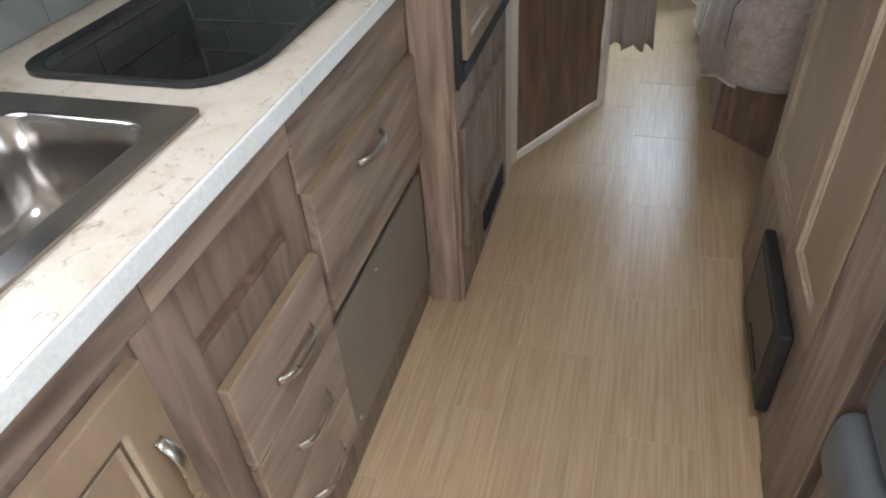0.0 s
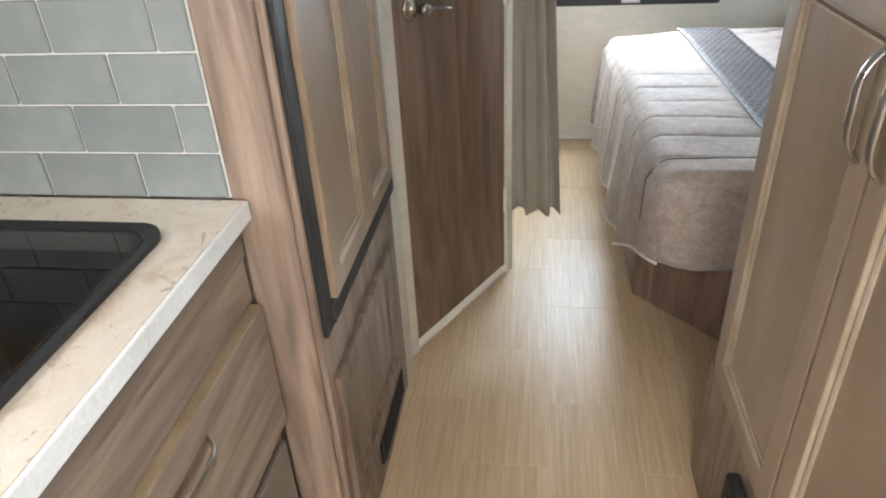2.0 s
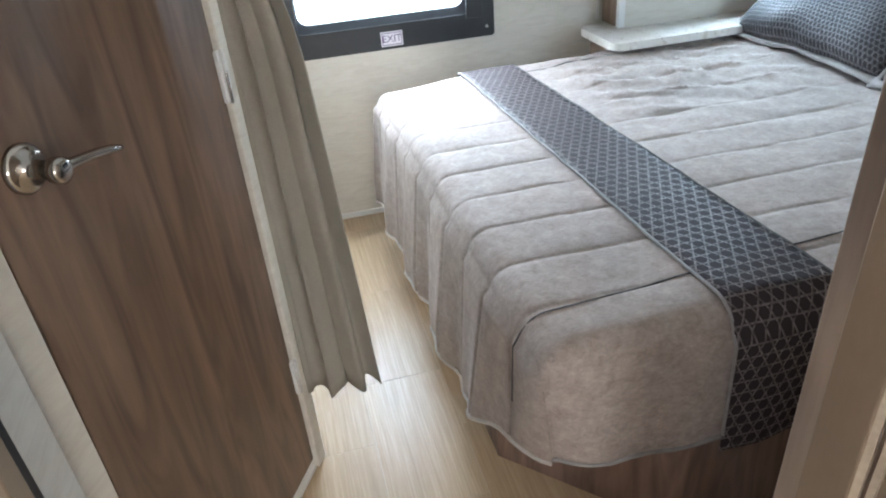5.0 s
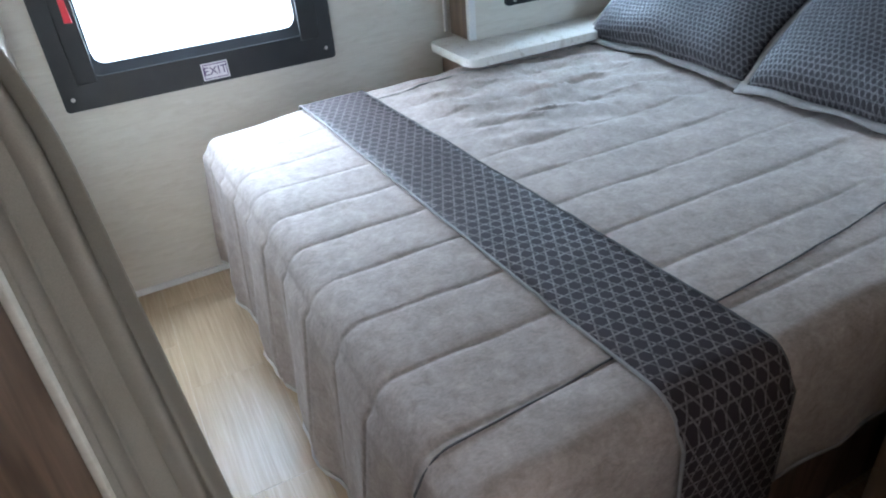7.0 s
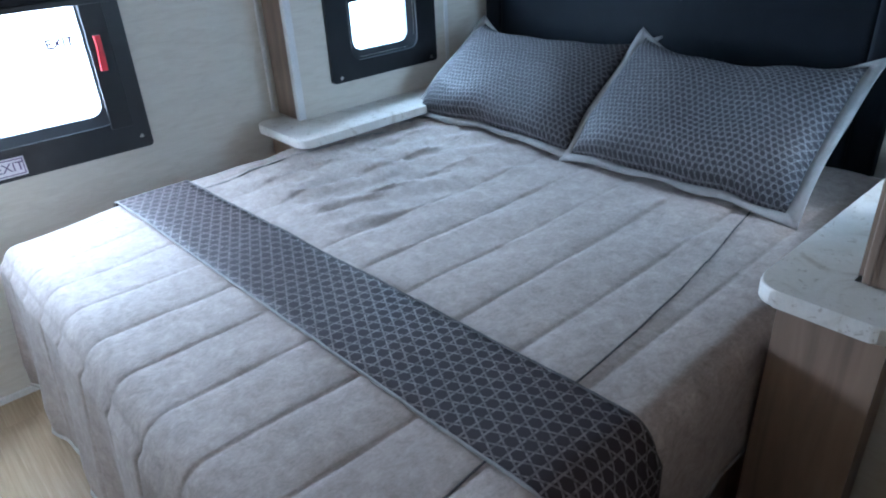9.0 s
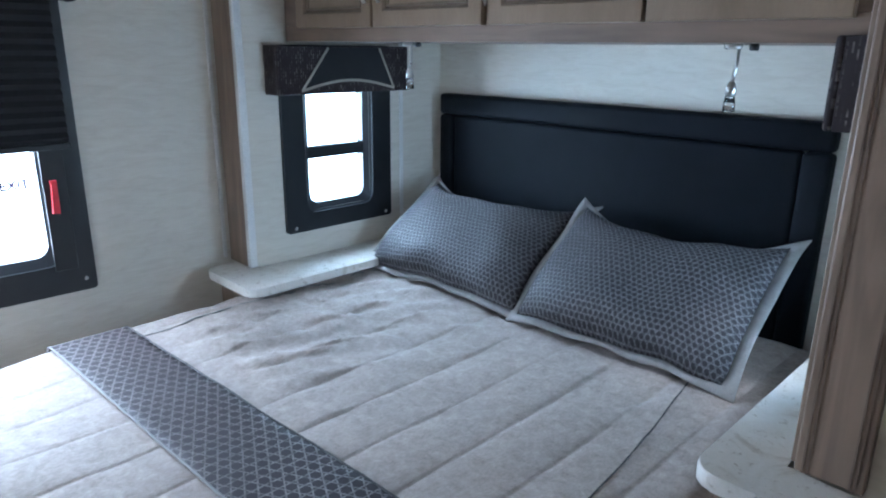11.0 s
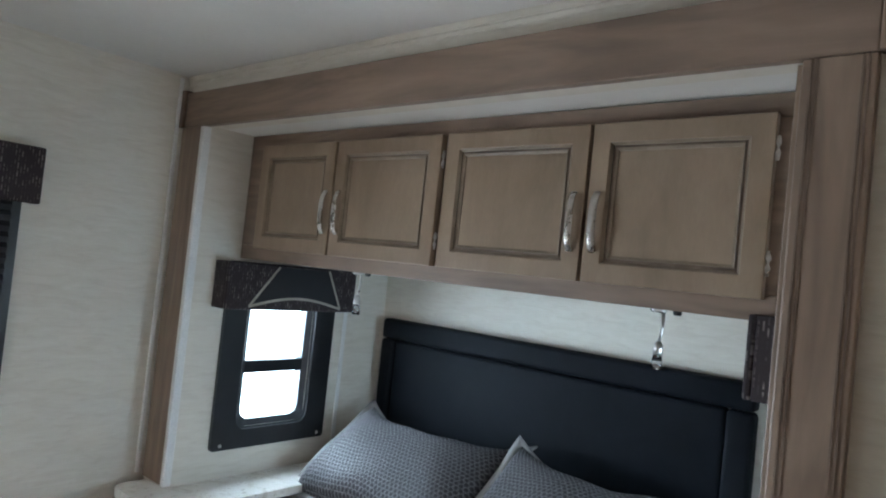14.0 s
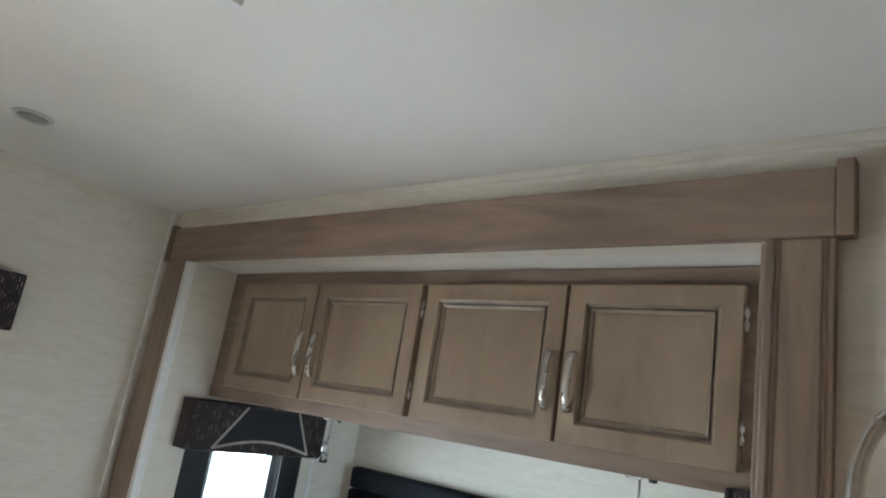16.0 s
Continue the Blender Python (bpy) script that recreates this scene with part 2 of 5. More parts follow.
def tile_glaze():
    m, n, l, b = material("grey_glazed_tile")
    info = n.new("ShaderNodeObjectInfo")
    cloud = tex(n, l, coords(n, l, (1, 1, 1)), 14, 3, 0.5)
    col = ramp(n, l, cloud, [(0.3, (0.190, 0.208, 0.204)), (0.7, (0.235, 0.254, 0.248))])
    tone = n.new("ShaderNodeMapRange")
    tone.inputs["To Min"].default_value, tone.inputs["To Max"].default_value = 0.92, 1.08
    l.new(info.outputs["Random"], tone.inputs["Value"])
    hsv = n.new("ShaderNodeHueSaturation")
    l.new(tone.outputs[0], hsv.inputs["Value"])
    l.new(col, hsv.inputs["Color"])
    l.new(hsv.outputs[0], b.inputs["Base Color"])
    b.inputs["Roughness"].default_value = 0.2
    relief(n, l, b, cloud, 0.12, 0.002)
    return m


def quilt_cloth():
    m, n, l, b = material("heathered_grey_quilt_cloth")
    vec = coords(n, l, (1, 1, 1))
    blot, slub = tex(n, l, vec, 34, 5, 0.75, 0.5), tex(n, l, coords(n, l, (1, 2, 2)), 95, 4, 0.75)
    col = ramp(n, l, blot, [(0.3, (0.255, 0.207, 0.183)), (0.7, (0.425, 0.355, 0.317))])
    col = blend(n, l, 0.8, col, ramp(n, l, slub, [(0.32, (0.78, 0.78, 0.79)), (0.66, (1.1, 1.09, 1.08))]), "MULTIPLY")
    l.new(col, b.inputs["Base Color"])
    b.inputs["Roughness"].default_value = 0.85
    b.inputs["Sheen Weight"].default_value = 0.08
    relief(n, l, b, slub, 0.4, 0.001)
    return m


def woven_lattice(name, ground, thread, scale, gloss=0.45, aspect=1.0, width=0.16):
    """A woven cloth with a six-sided lattice in a shinier, paler thread."""
    m, n, l, b = material(name)
    tc, sep = n.new("ShaderNodeTexCoord"), n.new("ShaderNodeSeparateXYZ")
    l.new(tc.outputs["UV"], sep.inputs[0])

    def op(kind, a, c=None):
        q = n.new("ShaderNodeMath")
        q.operation = kind
        for i, v in ((0, a), (1, c)):
            if v is None:
                continue
            if isinstance(v, (int, float)):
                q.inputs[i].default_value = v
            else:
                l.new(v, q.inputs[i])
        return q.outputs[0]

    u, v = op("MULTIPLY", sep.outputs[0], scale), op("MULTIPLY", sep.outputs[1], scale * aspect)

    def stripe(cu, cv):
        p = op("ADD", op("MULTIPLY", u, cu), op("MULTIPLY", v, cv))
        return op("LESS_THAN", op("ABSOLUTE", op("SUBTRACT", op("FRACT", op("ADD", p, 100.0)), 0.5)), width / 2)

    fac = op("MAXIMUM", stripe(0.0, 1.0), op("MAXIMUM", stripe(0.866, 0.5), stripe(0.866, -0.5)))
    # Dims the thread unevenly; what stays bright is glints put into the colour.
    glint_mask = ramp(n, l, tex(n, l, tc.outputs["UV"], 110, 3, 0.6), [(0.36, (0.25, 0.25, 0.25)), (0.62, (1.0, 1.0, 1.0))])
    fac = op("MULTIPLY", fac, glint_mask)
    slub = tex(n, l, tc.outputs["UV"], 900, 3, 0.6)
    col = blend(n, l, fac, ground, thread)
    col = blend(n, l, 0.6, col, ramp(n, l, slub, [(0.3, (0.75, 0.75, 0.75)), (0.7, (1.1, 1.1, 1.1))]), "MULTIPLY")
    l.new(col, b.inputs["Base Color"])
    rr = n.new("ShaderNodeMapRange")
    rr.inputs["To Min"].default_value, rr.inputs["To Max"].default_value = 0.8, gloss
    l.new(fac, rr.inputs["Value"])
    l.new(rr.outputs[0], b.inputs["Roughness"])
    b.inputs["Specular IOR Level"].default_value = 0.25
    relief(n, l, b, fac, 0.4, 0.0012)
    return m


def valance_cloth():
    m, n, l, b = material("dark_brown_flecked_valance_cloth")
    bk = n.new("ShaderNodeTexBrick")
    bk.inputs["Color1"].default_value, bk.inputs["Color2"].default_value = (1, 1, 1, 1), (0, 0, 0, 1)
    bk.inputs["Mortar"].default_value = (0, 0, 0, 1)
    bk.inputs["Scale"].default_value, bk.inputs["Mortar Size"].default_value = 1.0, 0.30
    bk.inputs["Brick Width"].default_value, bk.inputs["Row Height"].default_value = 2.4, 0.9
    tc, sep, cmb = n.new("ShaderNodeTexCoord"), n.new("ShaderNodeSeparateXYZ"), n.new("ShaderNodeCombineXYZ")
    l.new(tc.outputs["Object"], sep.inputs[0])
    s = n.new("ShaderNodeMath")
    l.new(sep.outputs[0], s.inputs[0]), l.new(sep.outputs[1], s.inputs[1])
    l.new(sep.outputs[2], cmb.inputs[0]), l.new(s.outputs[0], cmb.inputs[1])
    mp = n.new("ShaderNodeMapping")
    mp.inputs["Scale"].default_value = (110, 110, 110)
    l.new(cmb.outputs[0], mp.inputs["Vector"])
    l.new(mp.outputs[0], bk.inputs["Vector"])
    patch = tex(n, l, mp.outputs[0], 0.35, 2, 0.5)
    f = blend(n, l, 1.0, bk.outputs["Color"], ramp(n, l, patch, [(0.42, (0.0, 0.0, 0.0)), (0.62, (0.9, 0.9, 0.9))]), "MULTIPLY")
    col = blend(n, l, f, (0.020, 0.012, 0.014), (0.24, 0.20, 0.19))
    l.new(col, b.inputs["Base Color"])
    b.inputs["Roughness"].default_value = 0.85
    relief(n, l, b, bk.outputs["Fac"], 0.2, 0.0008)
    return m


def glass(name, tint=(1, 1, 1), gloss=0.03, ior=1.45):
    m, n, l, b = material(name)
    b.inputs["Base Color"].default_value = (*tint, 1)
    b.inputs["Transmission Weight"].default_value, b.inputs["Roughness"].default_value, b.inputs["IOR"].default_value = 1.0, gloss, ior
    return m


WALL = wallpaper()
VINYL = floor_vinyl()
STONE = laminate_stone("pale_stone_laminate")
# Kitchen copy of the laminate, warm light mixed into its colours.
STONE_WARM_LIT = laminate_stone("stone_laminate_warm_lit", (0.48, 0.40, 0.31), (0.63, 0.56, 0.47), (0.70, 0.645, 0.57))
LEATHER.node_tree.nodes["Principled BSDF"].inputs["Specular IOR Level"].default_value = 0.07
TILE = tile_glaze()
QUILT = quilt_cloth()
RUNNER = woven_lattice("plum_grey_lattice_weave", (0.027, 0.019, 0.021), (0.165, 0.135, 0.130), 44, 0.33, aspect=0.9, width=0.15)
SHAM = woven_lattice("grey_lattice_sham_weave", (0.032, 0.028, 0.031), (0.150, 0.142, 0.144), 66, 0.30, width=0.17)
VALANCE = valance_cloth()
PANE = glass("window_glass")
LAMP_GLASS = glass("clear_lamp_glass", (0.95, 0.95, 0.95), 0.06)
BLACK_GLASS = mottled("black_glass_cooktop_cover", (0.004, 0.005, 0.006), (0.007, 0.008, 0.009), 4, 0.05, 200, 0.0)


# ---- building helpers ----
def thing(name, base, label, category, group="", kind=""):
    ob = new(name)
    ob.empty_display_size = 0.05
    ob.location = base
    ob["base"] = tuple(base)
    return tagged(ob, label, category, group, kind)


def world_base(ob):
    p = Vector((0, 0, 0))
    while ob is not None:
        p += ob.location
        ob = ob.parent
    return p


def part(name, bm, mat, parent=None, label="", smooth=False, base=None):
    """Links a bmesh drawn in world metres as one mesh object, under a thing or a part."""
    me = bpy.data.meshes.new(name)
    o = world_base(parent) if parent is not None else Vector(base or (0, 0, 0))
    bmesh.ops.translate(bm, verts=bm.verts, vec=-o)
    bmesh.ops.recalc_face_normals(bm, faces=bm.faces)
    bm.to_mesh(me)
    bm.free()
    me.materials.append(mat)
    if smooth:
        for p in me.polygons:
            p.use_smooth = True
    ob = new(name, me)
    if parent is not None:
        ob.parent = parent
    else:
        ob.location = o
    if label:
        ob["label"] = label
    return ob


def box(bm, x0, x1, y0, y1, z0, z1, bevel=0.0, seg=2, m=None):
    r = bmesh.ops.create_cube(bm, size=1.0)
    vs = r["verts"]
    for v in vs:
        v.co = Vector((x0 + (v.co.x + 0.5) * (x1 - x0), y0 + (v.co.y + 0.5) * (y1 - y0), z0 + (v.co.z + 0.5) * (z1 - z0)))
    if m is not None:
        bmesh.ops.transform(bm, matrix=m, verts=vs)
    if bevel:
        es = list({e for v in vs for e in v.link_edges})
        bmesh.ops.bevel(bm, geom=es, offset=bevel, segments=seg, affect="EDGES", profile=0.5)
    return bm


def boxes(*specs, bevel=0.0):
    bm = bmesh.new()
    for s in specs:
        box(bm, *s, bevel=bevel)
    return bm


def slab(name, spec, mat, parent=None, label="", bevel=0.0, base=None):
    return part(name, box(bmesh.new(), *spec, bevel=bevel), mat, parent, label, base=base)


def plane_at(origin, u, out):
    """A local frame: u runs along the face, v up, w out of the face."""
    u, w = Vector(u).normalized(), Vector(out).normalized()
    m = Matrix((u, Vector((0, 0, 1)), w)).transposed().to_4x4()
    m.translation = Vector(origin)
    return m


def rounded(u0, u1, v0, v1, r, k=6):
    pts = []
    for cu, cv, a0 in ((u1 - r, v1 - r, 0), (u0 + r, v1 - r, 90), (u0 + r, v0 + r, 180), (u1 - r, v0 + r, 270)):
        for i in range(k + 1):
            a = radians(a0 + 90 * i / k)
            pts.append((cu + r * math.cos(a), cv + r * math.sin(a)))
    return pts


def prism(bm, pts, w0, w1, m=None, bevel=0.0):
    lo = [bm.verts.new((u, v, w0)) for u, v in pts]
    hi = [bm.verts.new((u, v, w1)) for u, v in pts]
    k = len(pts)
    fs = [bm.faces.new(lo[::-1]), bm.faces.new(hi)]
    fs += [bm.faces.new((lo[i], lo[(i + 1) % k], hi[(i + 1) % k], hi[i])) for i in range(k)]
    if bevel:
        bmesh.ops.bevel(bm, geom=list(fs[1].edges) + list(fs[0].edges), offset=bevel, segments=2, affect="EDGES", profile=0.5)
    if m is not None:
        bmesh.ops.transform(bm, matrix=m, verts=bm.verts)
    return bm


def ring(bm, outer, inner, w0, w1, m=None, slope=0.0):
    """A frame between two outlines of the same number of points; slope sinks its inner edge."""
    k = len(outer)
    rows = [[bm.verts.new((*p, w)) for p in o] for o, w in ((outer, w0), (outer, w1), (inner, w1 - slope), (inner, w0))]
    for a in range(4):
        p, q = rows[a], rows[(a + 1) % 4]
        for i in range(k):
            bm.faces.new((p[i], p[(i + 1) % k], q[(i + 1) % k], q[i]))
    if m is not None:
        bmesh.ops.transform(bm, matrix=m, verts=[v for r in rows for v in r])
    return bm


def tube(bm, pts, r, k=8, flat=1.0, up=(0, 0, 1), cap=True):
    pts = [Vector(p) for p in pts]
    rows = []
    for i, p in enumerate(pts):
        d = (pts[min(i + 1, len(pts) - 1)] - pts[max(i - 1, 0)]).normalized()
        a = d.cross(Vector(up))
        a = a.normalized() if a.length > 1e-4 else d.orthogonal().normalized()
        b = d.cross(a).normalized()
        rr = r[i] if isinstance(r, (list, tuple)) else r
        rows.append([bm.verts.new(p + a * rr * math.cos(t) + b * rr * flat * math.sin(t)) for t in (2 * math.pi * j / k for j in range(k))])
    for p, q in zip(rows, rows[1:]):
        for j in range(k):
            bm.faces.new((p[j], p[(j + 1) % k], q[(j + 1) % k], q[j]))
    if cap:
        bm.faces.new(rows[0][::-1]), bm.faces.new(rows[-1])
    return bm


def lathe(bm, profile, centre, m=None, k=20):
    rows = [[bm.verts.new((r * math.cos(2 * math.pi * j / k), r * math.sin(2 * math.pi * j / k), z)) for j in range(k)] for r, z in profile]
    for p, q in zip(rows, rows[1:]):
        for j in range(k):
            bm.faces.new((p[j], p[(j + 1) % k], q[(j + 1) % k], q[j]))
    bm.faces.new(rows[0][::-1]), bm.faces.new(rows[-1])
    mm = Matrix.Translation(centre) @ (m or Matrix())
    bmesh.ops.transform(bm, matrix=mm, verts=[v for r in rows for v in r])
    return bm


def bow_handle(parent, m, u, v, length, upright=True, rise=0.022):
    """A flat arched bar pull, its feet on the face."""
    bm, pts = bmesh.new(), []
    for i in range(25):
        s = i / 24
        d, w = (s - 0.5) * length, rise * (1 - (2 * s - 1) ** 4) + 0.001
        pts.append(m @ Vector((u, v + d, w)) if upright else m @ Vector((u + d, v, w)))
    tube(bm, pts, [0.0078 + 0.0016 * math.sin(math.pi * i / 24) for i in range(25)], 10, 0.36, up=m.to_3x3() @ Vector((0, 0, 1)))
    return part("handle", bm, NICKEL, parent, "arched brushed nickel handle", True)


def panel_door(parent, m, u0, u1, v0, v1, thick=0.02, rail=0.05, inset_mat=None, frame_mat=None, label="", moulding=True, edge_mat=None):
    """A framed door with a recessed panel and a moulding round it; returns the door mesh."""
    fm, im, em = frame_mat or GLAZED, inset_mat or GLAZED, edge_mat or GLAZE_EDGE
    bm = ring(bmesh.new(), [(u1, v1), (u0, v1), (u0, v0), (u1, v0)], [(u1 - rail, v1 - rail), (u0 + rail, v1 - rail), (u0 + rail, v0 + rail), (u1 - rail, v0 + rail)], 0, thick, m)
    bmesh.ops.bevel(bm, geom=list(bm.edges), offset=0.0022, segments=2, affect="EDGES", profile=0.5)
    door = part("door", bm, fm, parent, label)
    a, b, c, d = u0 + rail, u1 - rail, v0 + rail, v1 - rail
    part("panel", box(bmesh.new(), a, b, c, d, 0.001, thick - 0.010, 0, 1, m), im, door)
    if moulding:
        def edge(k):
            return [(b - k, d - k), (a + k, d - k), (a + k, c + k), (b - k, c + k)]
        part("moulding", ring(bmesh.new(), edge(0.0), edge(0.005), thick - 0.0098, thick - 0.0015, m, 0.004), em, door, "glazed moulding")
        part("groove", ring(bmesh.new(), edge(0.0052), edge(0.0105), thick - 0.0098, thick - 0.0085, m), GROOVE_DARK, door, "dark glaze in the groove")
        part("moulding", ring(bmesh.new(), edge(0.0107), edge(0.0165), thick - 0.0098, thick - 0.0055, m, 0.002), em, door, "glazed moulding")
    return door


def structure(name, bm, mat, label, category):
    return tagged(part(name, bm, mat), label, category, kind="structure")

# ---- structure ----
XL, XR, YF, YB, ZC = -0.79, 1.46, 4.175, -2.6, 1.985
SY0, SY1, SXB, SZ = 2.29, 4.0, 2.32, 1.811       # slide-out: side walls, back wall, ceiling

structure("ground", boxes((-900, 900, -900, 900, -0.95, -0.9)), GROUND, "grey gravel ground under the parked trailer", "ground")

SUB = structure("floor", boxes((XL - 0.06, 1.52, YB - 0.06, YF + 0.06, -0.07, -0.0007), (1.52, SXB + 0.05, SY0 - 0.05, SY1 + 0.05, -0.07, -0.0007)),
                JOINT, "beige linen-streaked vinyl tile floor with pale joints", "floor")

structure("ceiling", boxes((XL - 0.06, 0.18, YB - 0.06, 3.10, ZC, ZC + 0.05), (XL - 0.06, 0.18, 3.50, YF + 0.06, ZC, ZC + 0.05), (XL - 0.06, -0.5, 3.10, 3.50, ZC, ZC + 0.05), (-0.1, 0.18, 3.10, 3.50, ZC, ZC + 0.05), (0.52, 1.52, YB - 0.06, YF + 0.06, ZC, ZC + 0.05),
                           (0.18, 0.52, YB - 0.06, 0.13, ZC, ZC + 0.05), (0.18, 0.52, 0.47, YF + 0.06, ZC, ZC + 0.05)),
          CEILING, "smooth white ceiling panels", "ceiling")
structure("ceiling_slide", boxes((1.512, SXB + 0.05, SY0 - 0.05, SY1 + 0.05, SZ, SZ + 0.05)), CEILING, "white ceiling of the slide-out", "ceiling")

W1 = (0.277, 0.890, 0.782, 1.50)      # opening of the bedroom window
structure("wall_north", boxes((XL - 0.06, W1[0] - 0.03, YF, YF + 0.06, -0.07, ZC), (W1[1] + 0.03, 1.52, YF, YF + 0.06, -0.07, ZC),
                              (W1[0] - 0.03, W1[1] + 0.03, YF, YF + 0.06, -0.07, W1[2] - 0.03), (W1[0] - 0.03, W1[1] + 0.03, YF, YF + 0.06, W1[3] + 0.03, ZC)),
          WALL, "cream linen-textured wallpapered end wall", "wall")
structure("wall_south", boxes((XL - 0.06, -0.35, YB - 0.06, YB, -0.07, ZC), (0.95, 1.52, YB - 0.06, YB, -0.07, ZC), (-0.35, 0.95, YB - 0.06, YB, -0.07, 0.9), (-0.35, 0.95, YB - 0.06, YB, 1.6, ZC)),
          WALL, "unseen cream wallpapered rear wall with an added window", "wall")
structure("wall_west", boxes((XL - 0.06, XL, YB, 0.07, 0, ZC), (XL - 0.06, XL, 1.03, YF, 0, ZC), (XL - 0.06, XL, 0.07, 1.03, 0, 1.22), (XL - 0.06, XL, 0.07, 1.03, 1.66, ZC)),
          WALL, "cream wallpapered wall behind the kitchen counter", "wall")
structure("wall_east", boxes((XR, 1.512, YB, -0.4, 0, ZC), (XR, 1.512, 0.8, SY0, 0, ZC), (XR, 1.512, -0.4, 0.8, 0, 0.92), (XR, 1.512, -0.4, 0.8, 1.58, ZC),
                             (XR, 1.512, SY1, YF, 0, ZC), (XR, 1.512, SY0, SY1, SZ, ZC)),
          WALL, "cream wallpapered wall with the slide-out opening", "wall")
W2 = (1.690, 1.930, 0.850, 1.30)      # opening of the slide-out windows
for nm, y0, y1, lab in (("wall_slide_north", SY1, SY1 + 0.05, "cream wallpapered end wall of the slide-out"), ("wall_slide_south", SY0 - 0.05, SY0, "cream wallpapered near wall of the slide-out")):
    structure(nm, boxes((1.512, W2[0] - 0.02, y0, y1, 0, SZ), (W2[1] + 0.02, SXB, y0, y1, 0, SZ), (W2[0] - 0.02, W2[1] + 0.02, y0, y1, 0, W2[2] - 0.02), (W2[0] - 0.02, W2[1] + 0.02, y0, y1, W2[3] + 0.02, SZ)),
              WALL, lab, "wall")
structure("wall_slide_east", boxes((SXB, SXB + 0.05, SY0 - 0.05, SY1 + 0.05, 0, SZ)), WALL, "cream wallpapered wall behind the headboard", "wall")

# bathroom partition: a slanted doorway between the refrigerator and the bedroom
DM = plane_at((-0.162, 2.41, 0), (0.475, 0.880, 0), (0.880, -0.475, 0))
structure("wall_bath_side", boxes((0.045, 0.085, 2.91, YF, 0, ZC)), WALL, "cream wallpapered bathroom wall in the bedroom", "wall")
structure("wall_bath_head", box(bmesh.new(), 0.0, 0.53, 1.90, ZC, -0.035, 0.0, 0, 1, DM), WALL, "cream wallpapered strip above the bathroom door", "wall")
for u0, u1, lab in ((-0.072, 0.002, "pale linen-wrapped jamb beside the refrigerator"), (0.526, 0.566, "pale linen-wrapped jamb beside the curtain")):
    structure("door_jamb", box(bmesh.new(), u0, u1, 0, ZC, -0.05, 0.004, 0.003, 2, DM), WALL, lab, "door jamb")
structure("bath_threshold", box(bmesh.new(), 0.004, 0.524, 0.0, 0.010, -0.05, -0.003, 0.002, 2, DM), WHITE_TRIM, "white threshold under the bathroom door", "threshold")
structure("wall_bath_south", boxes((XL, -0.215, 2.36, 2.385, 0, ZC)), WHITE_TRIM, "white bathroom wall behind the refrigerator", "wall")

# trim
structure("baseboard", boxes((0.087, 1.34, YF - 0.010, YF - 0.001, 0, 0.022), bevel=0.002), WHITE_TRIM, "thin white baseboard strip", "baseboard")
structure("cornice_strip", boxes((XR - 0.010, XR - 0.001, 2.05, YF - 0.012, 1.966, 1.984), (XR - 0.005, XR - 0.001, 2.05, YF - 0.012, 1.954, 1.966), bevel=0.0015), WALL, "pale strip under the ceiling edge", "trim")
structure("corner_strip", boxes((1.425, 1.437, YF - 0.012, YF - 0.001, 0.67, 1.975), bevel=0.002), WHITE_TRIM, "white corner strip beside the slide-out trim", "trim")

slide_trim = thing("slide_trim", (1.44, 3.2, 1.80), "taupe wood-grain trim round the slide-out opening", "trim", kind="structure")
part("header", box(bmesh.new(), 1.436, 1.458, 2.189, 4.131, 1.807, 1.922, 0.003), SOFT_OAK_H, slide_trim)
part("end_cap", box(bmesh.new(), 1.428, 1.459, 2.162, 2.188, 1.807, 1.931, 0.003), SOFT_OAK_V, slide_trim)
part("end_cap", box(bmesh.new(), 1.428, 1.459, 4.132, 4.155, 1.807, 1.931, 0.003), WALNUT, slide_trim, "dark end cap")
part("post", box(bmesh.new(), 1.438, 1.458, 4.022, 4.145, 0.666, 1.806, 0.002), SOFT_OAK_V, slide_trim)
part("edge_strip", box(bmesh.new(), 1.434, 1.511, 4.001, 4.021, 0.666, 1.806, 0.002), WHITE_TRIM, slide_trim, "white edge strip")
post = part("post", box(bmesh.new(), 1.436, 1.458, 2.188, 2.288, 0.736, 1.806, 0.003), SOFT_OAK_V, slide_trim, "post with grooved edges")
# No groove is cut: dark strips on the face give its shade.
for y in (2.200, 2.207, 2.268, 2.275):
    part("groove", box(bmesh.new(), 1.4345, 1.4358, y - 0.0016, y + 0.0016, 0.737, 1.805), GROOVE_DARK, post, "groove drawn as a dark strip")
part("side_strip", box(bmesh.new(), 1.459, 1.511, SY0 + 0.001, SY0 + 0.010, 0.736, 1.806, 0.002), SOFT_OAK_V, slide_trim)


# ---- windows ----
def screw(parent, m, u, v, w=0.0):
    bm = lathe(bmesh.new(), [(0.0065, 0), (0.0065, 0.001), (0.004, 0.0032), (0.001, 0.0038)], m @ Vector((u, v, w)), m.to_3x3().to_4x4(), 12)
    return part("screw", bm, NICKEL, parent, "steel screw head", True)


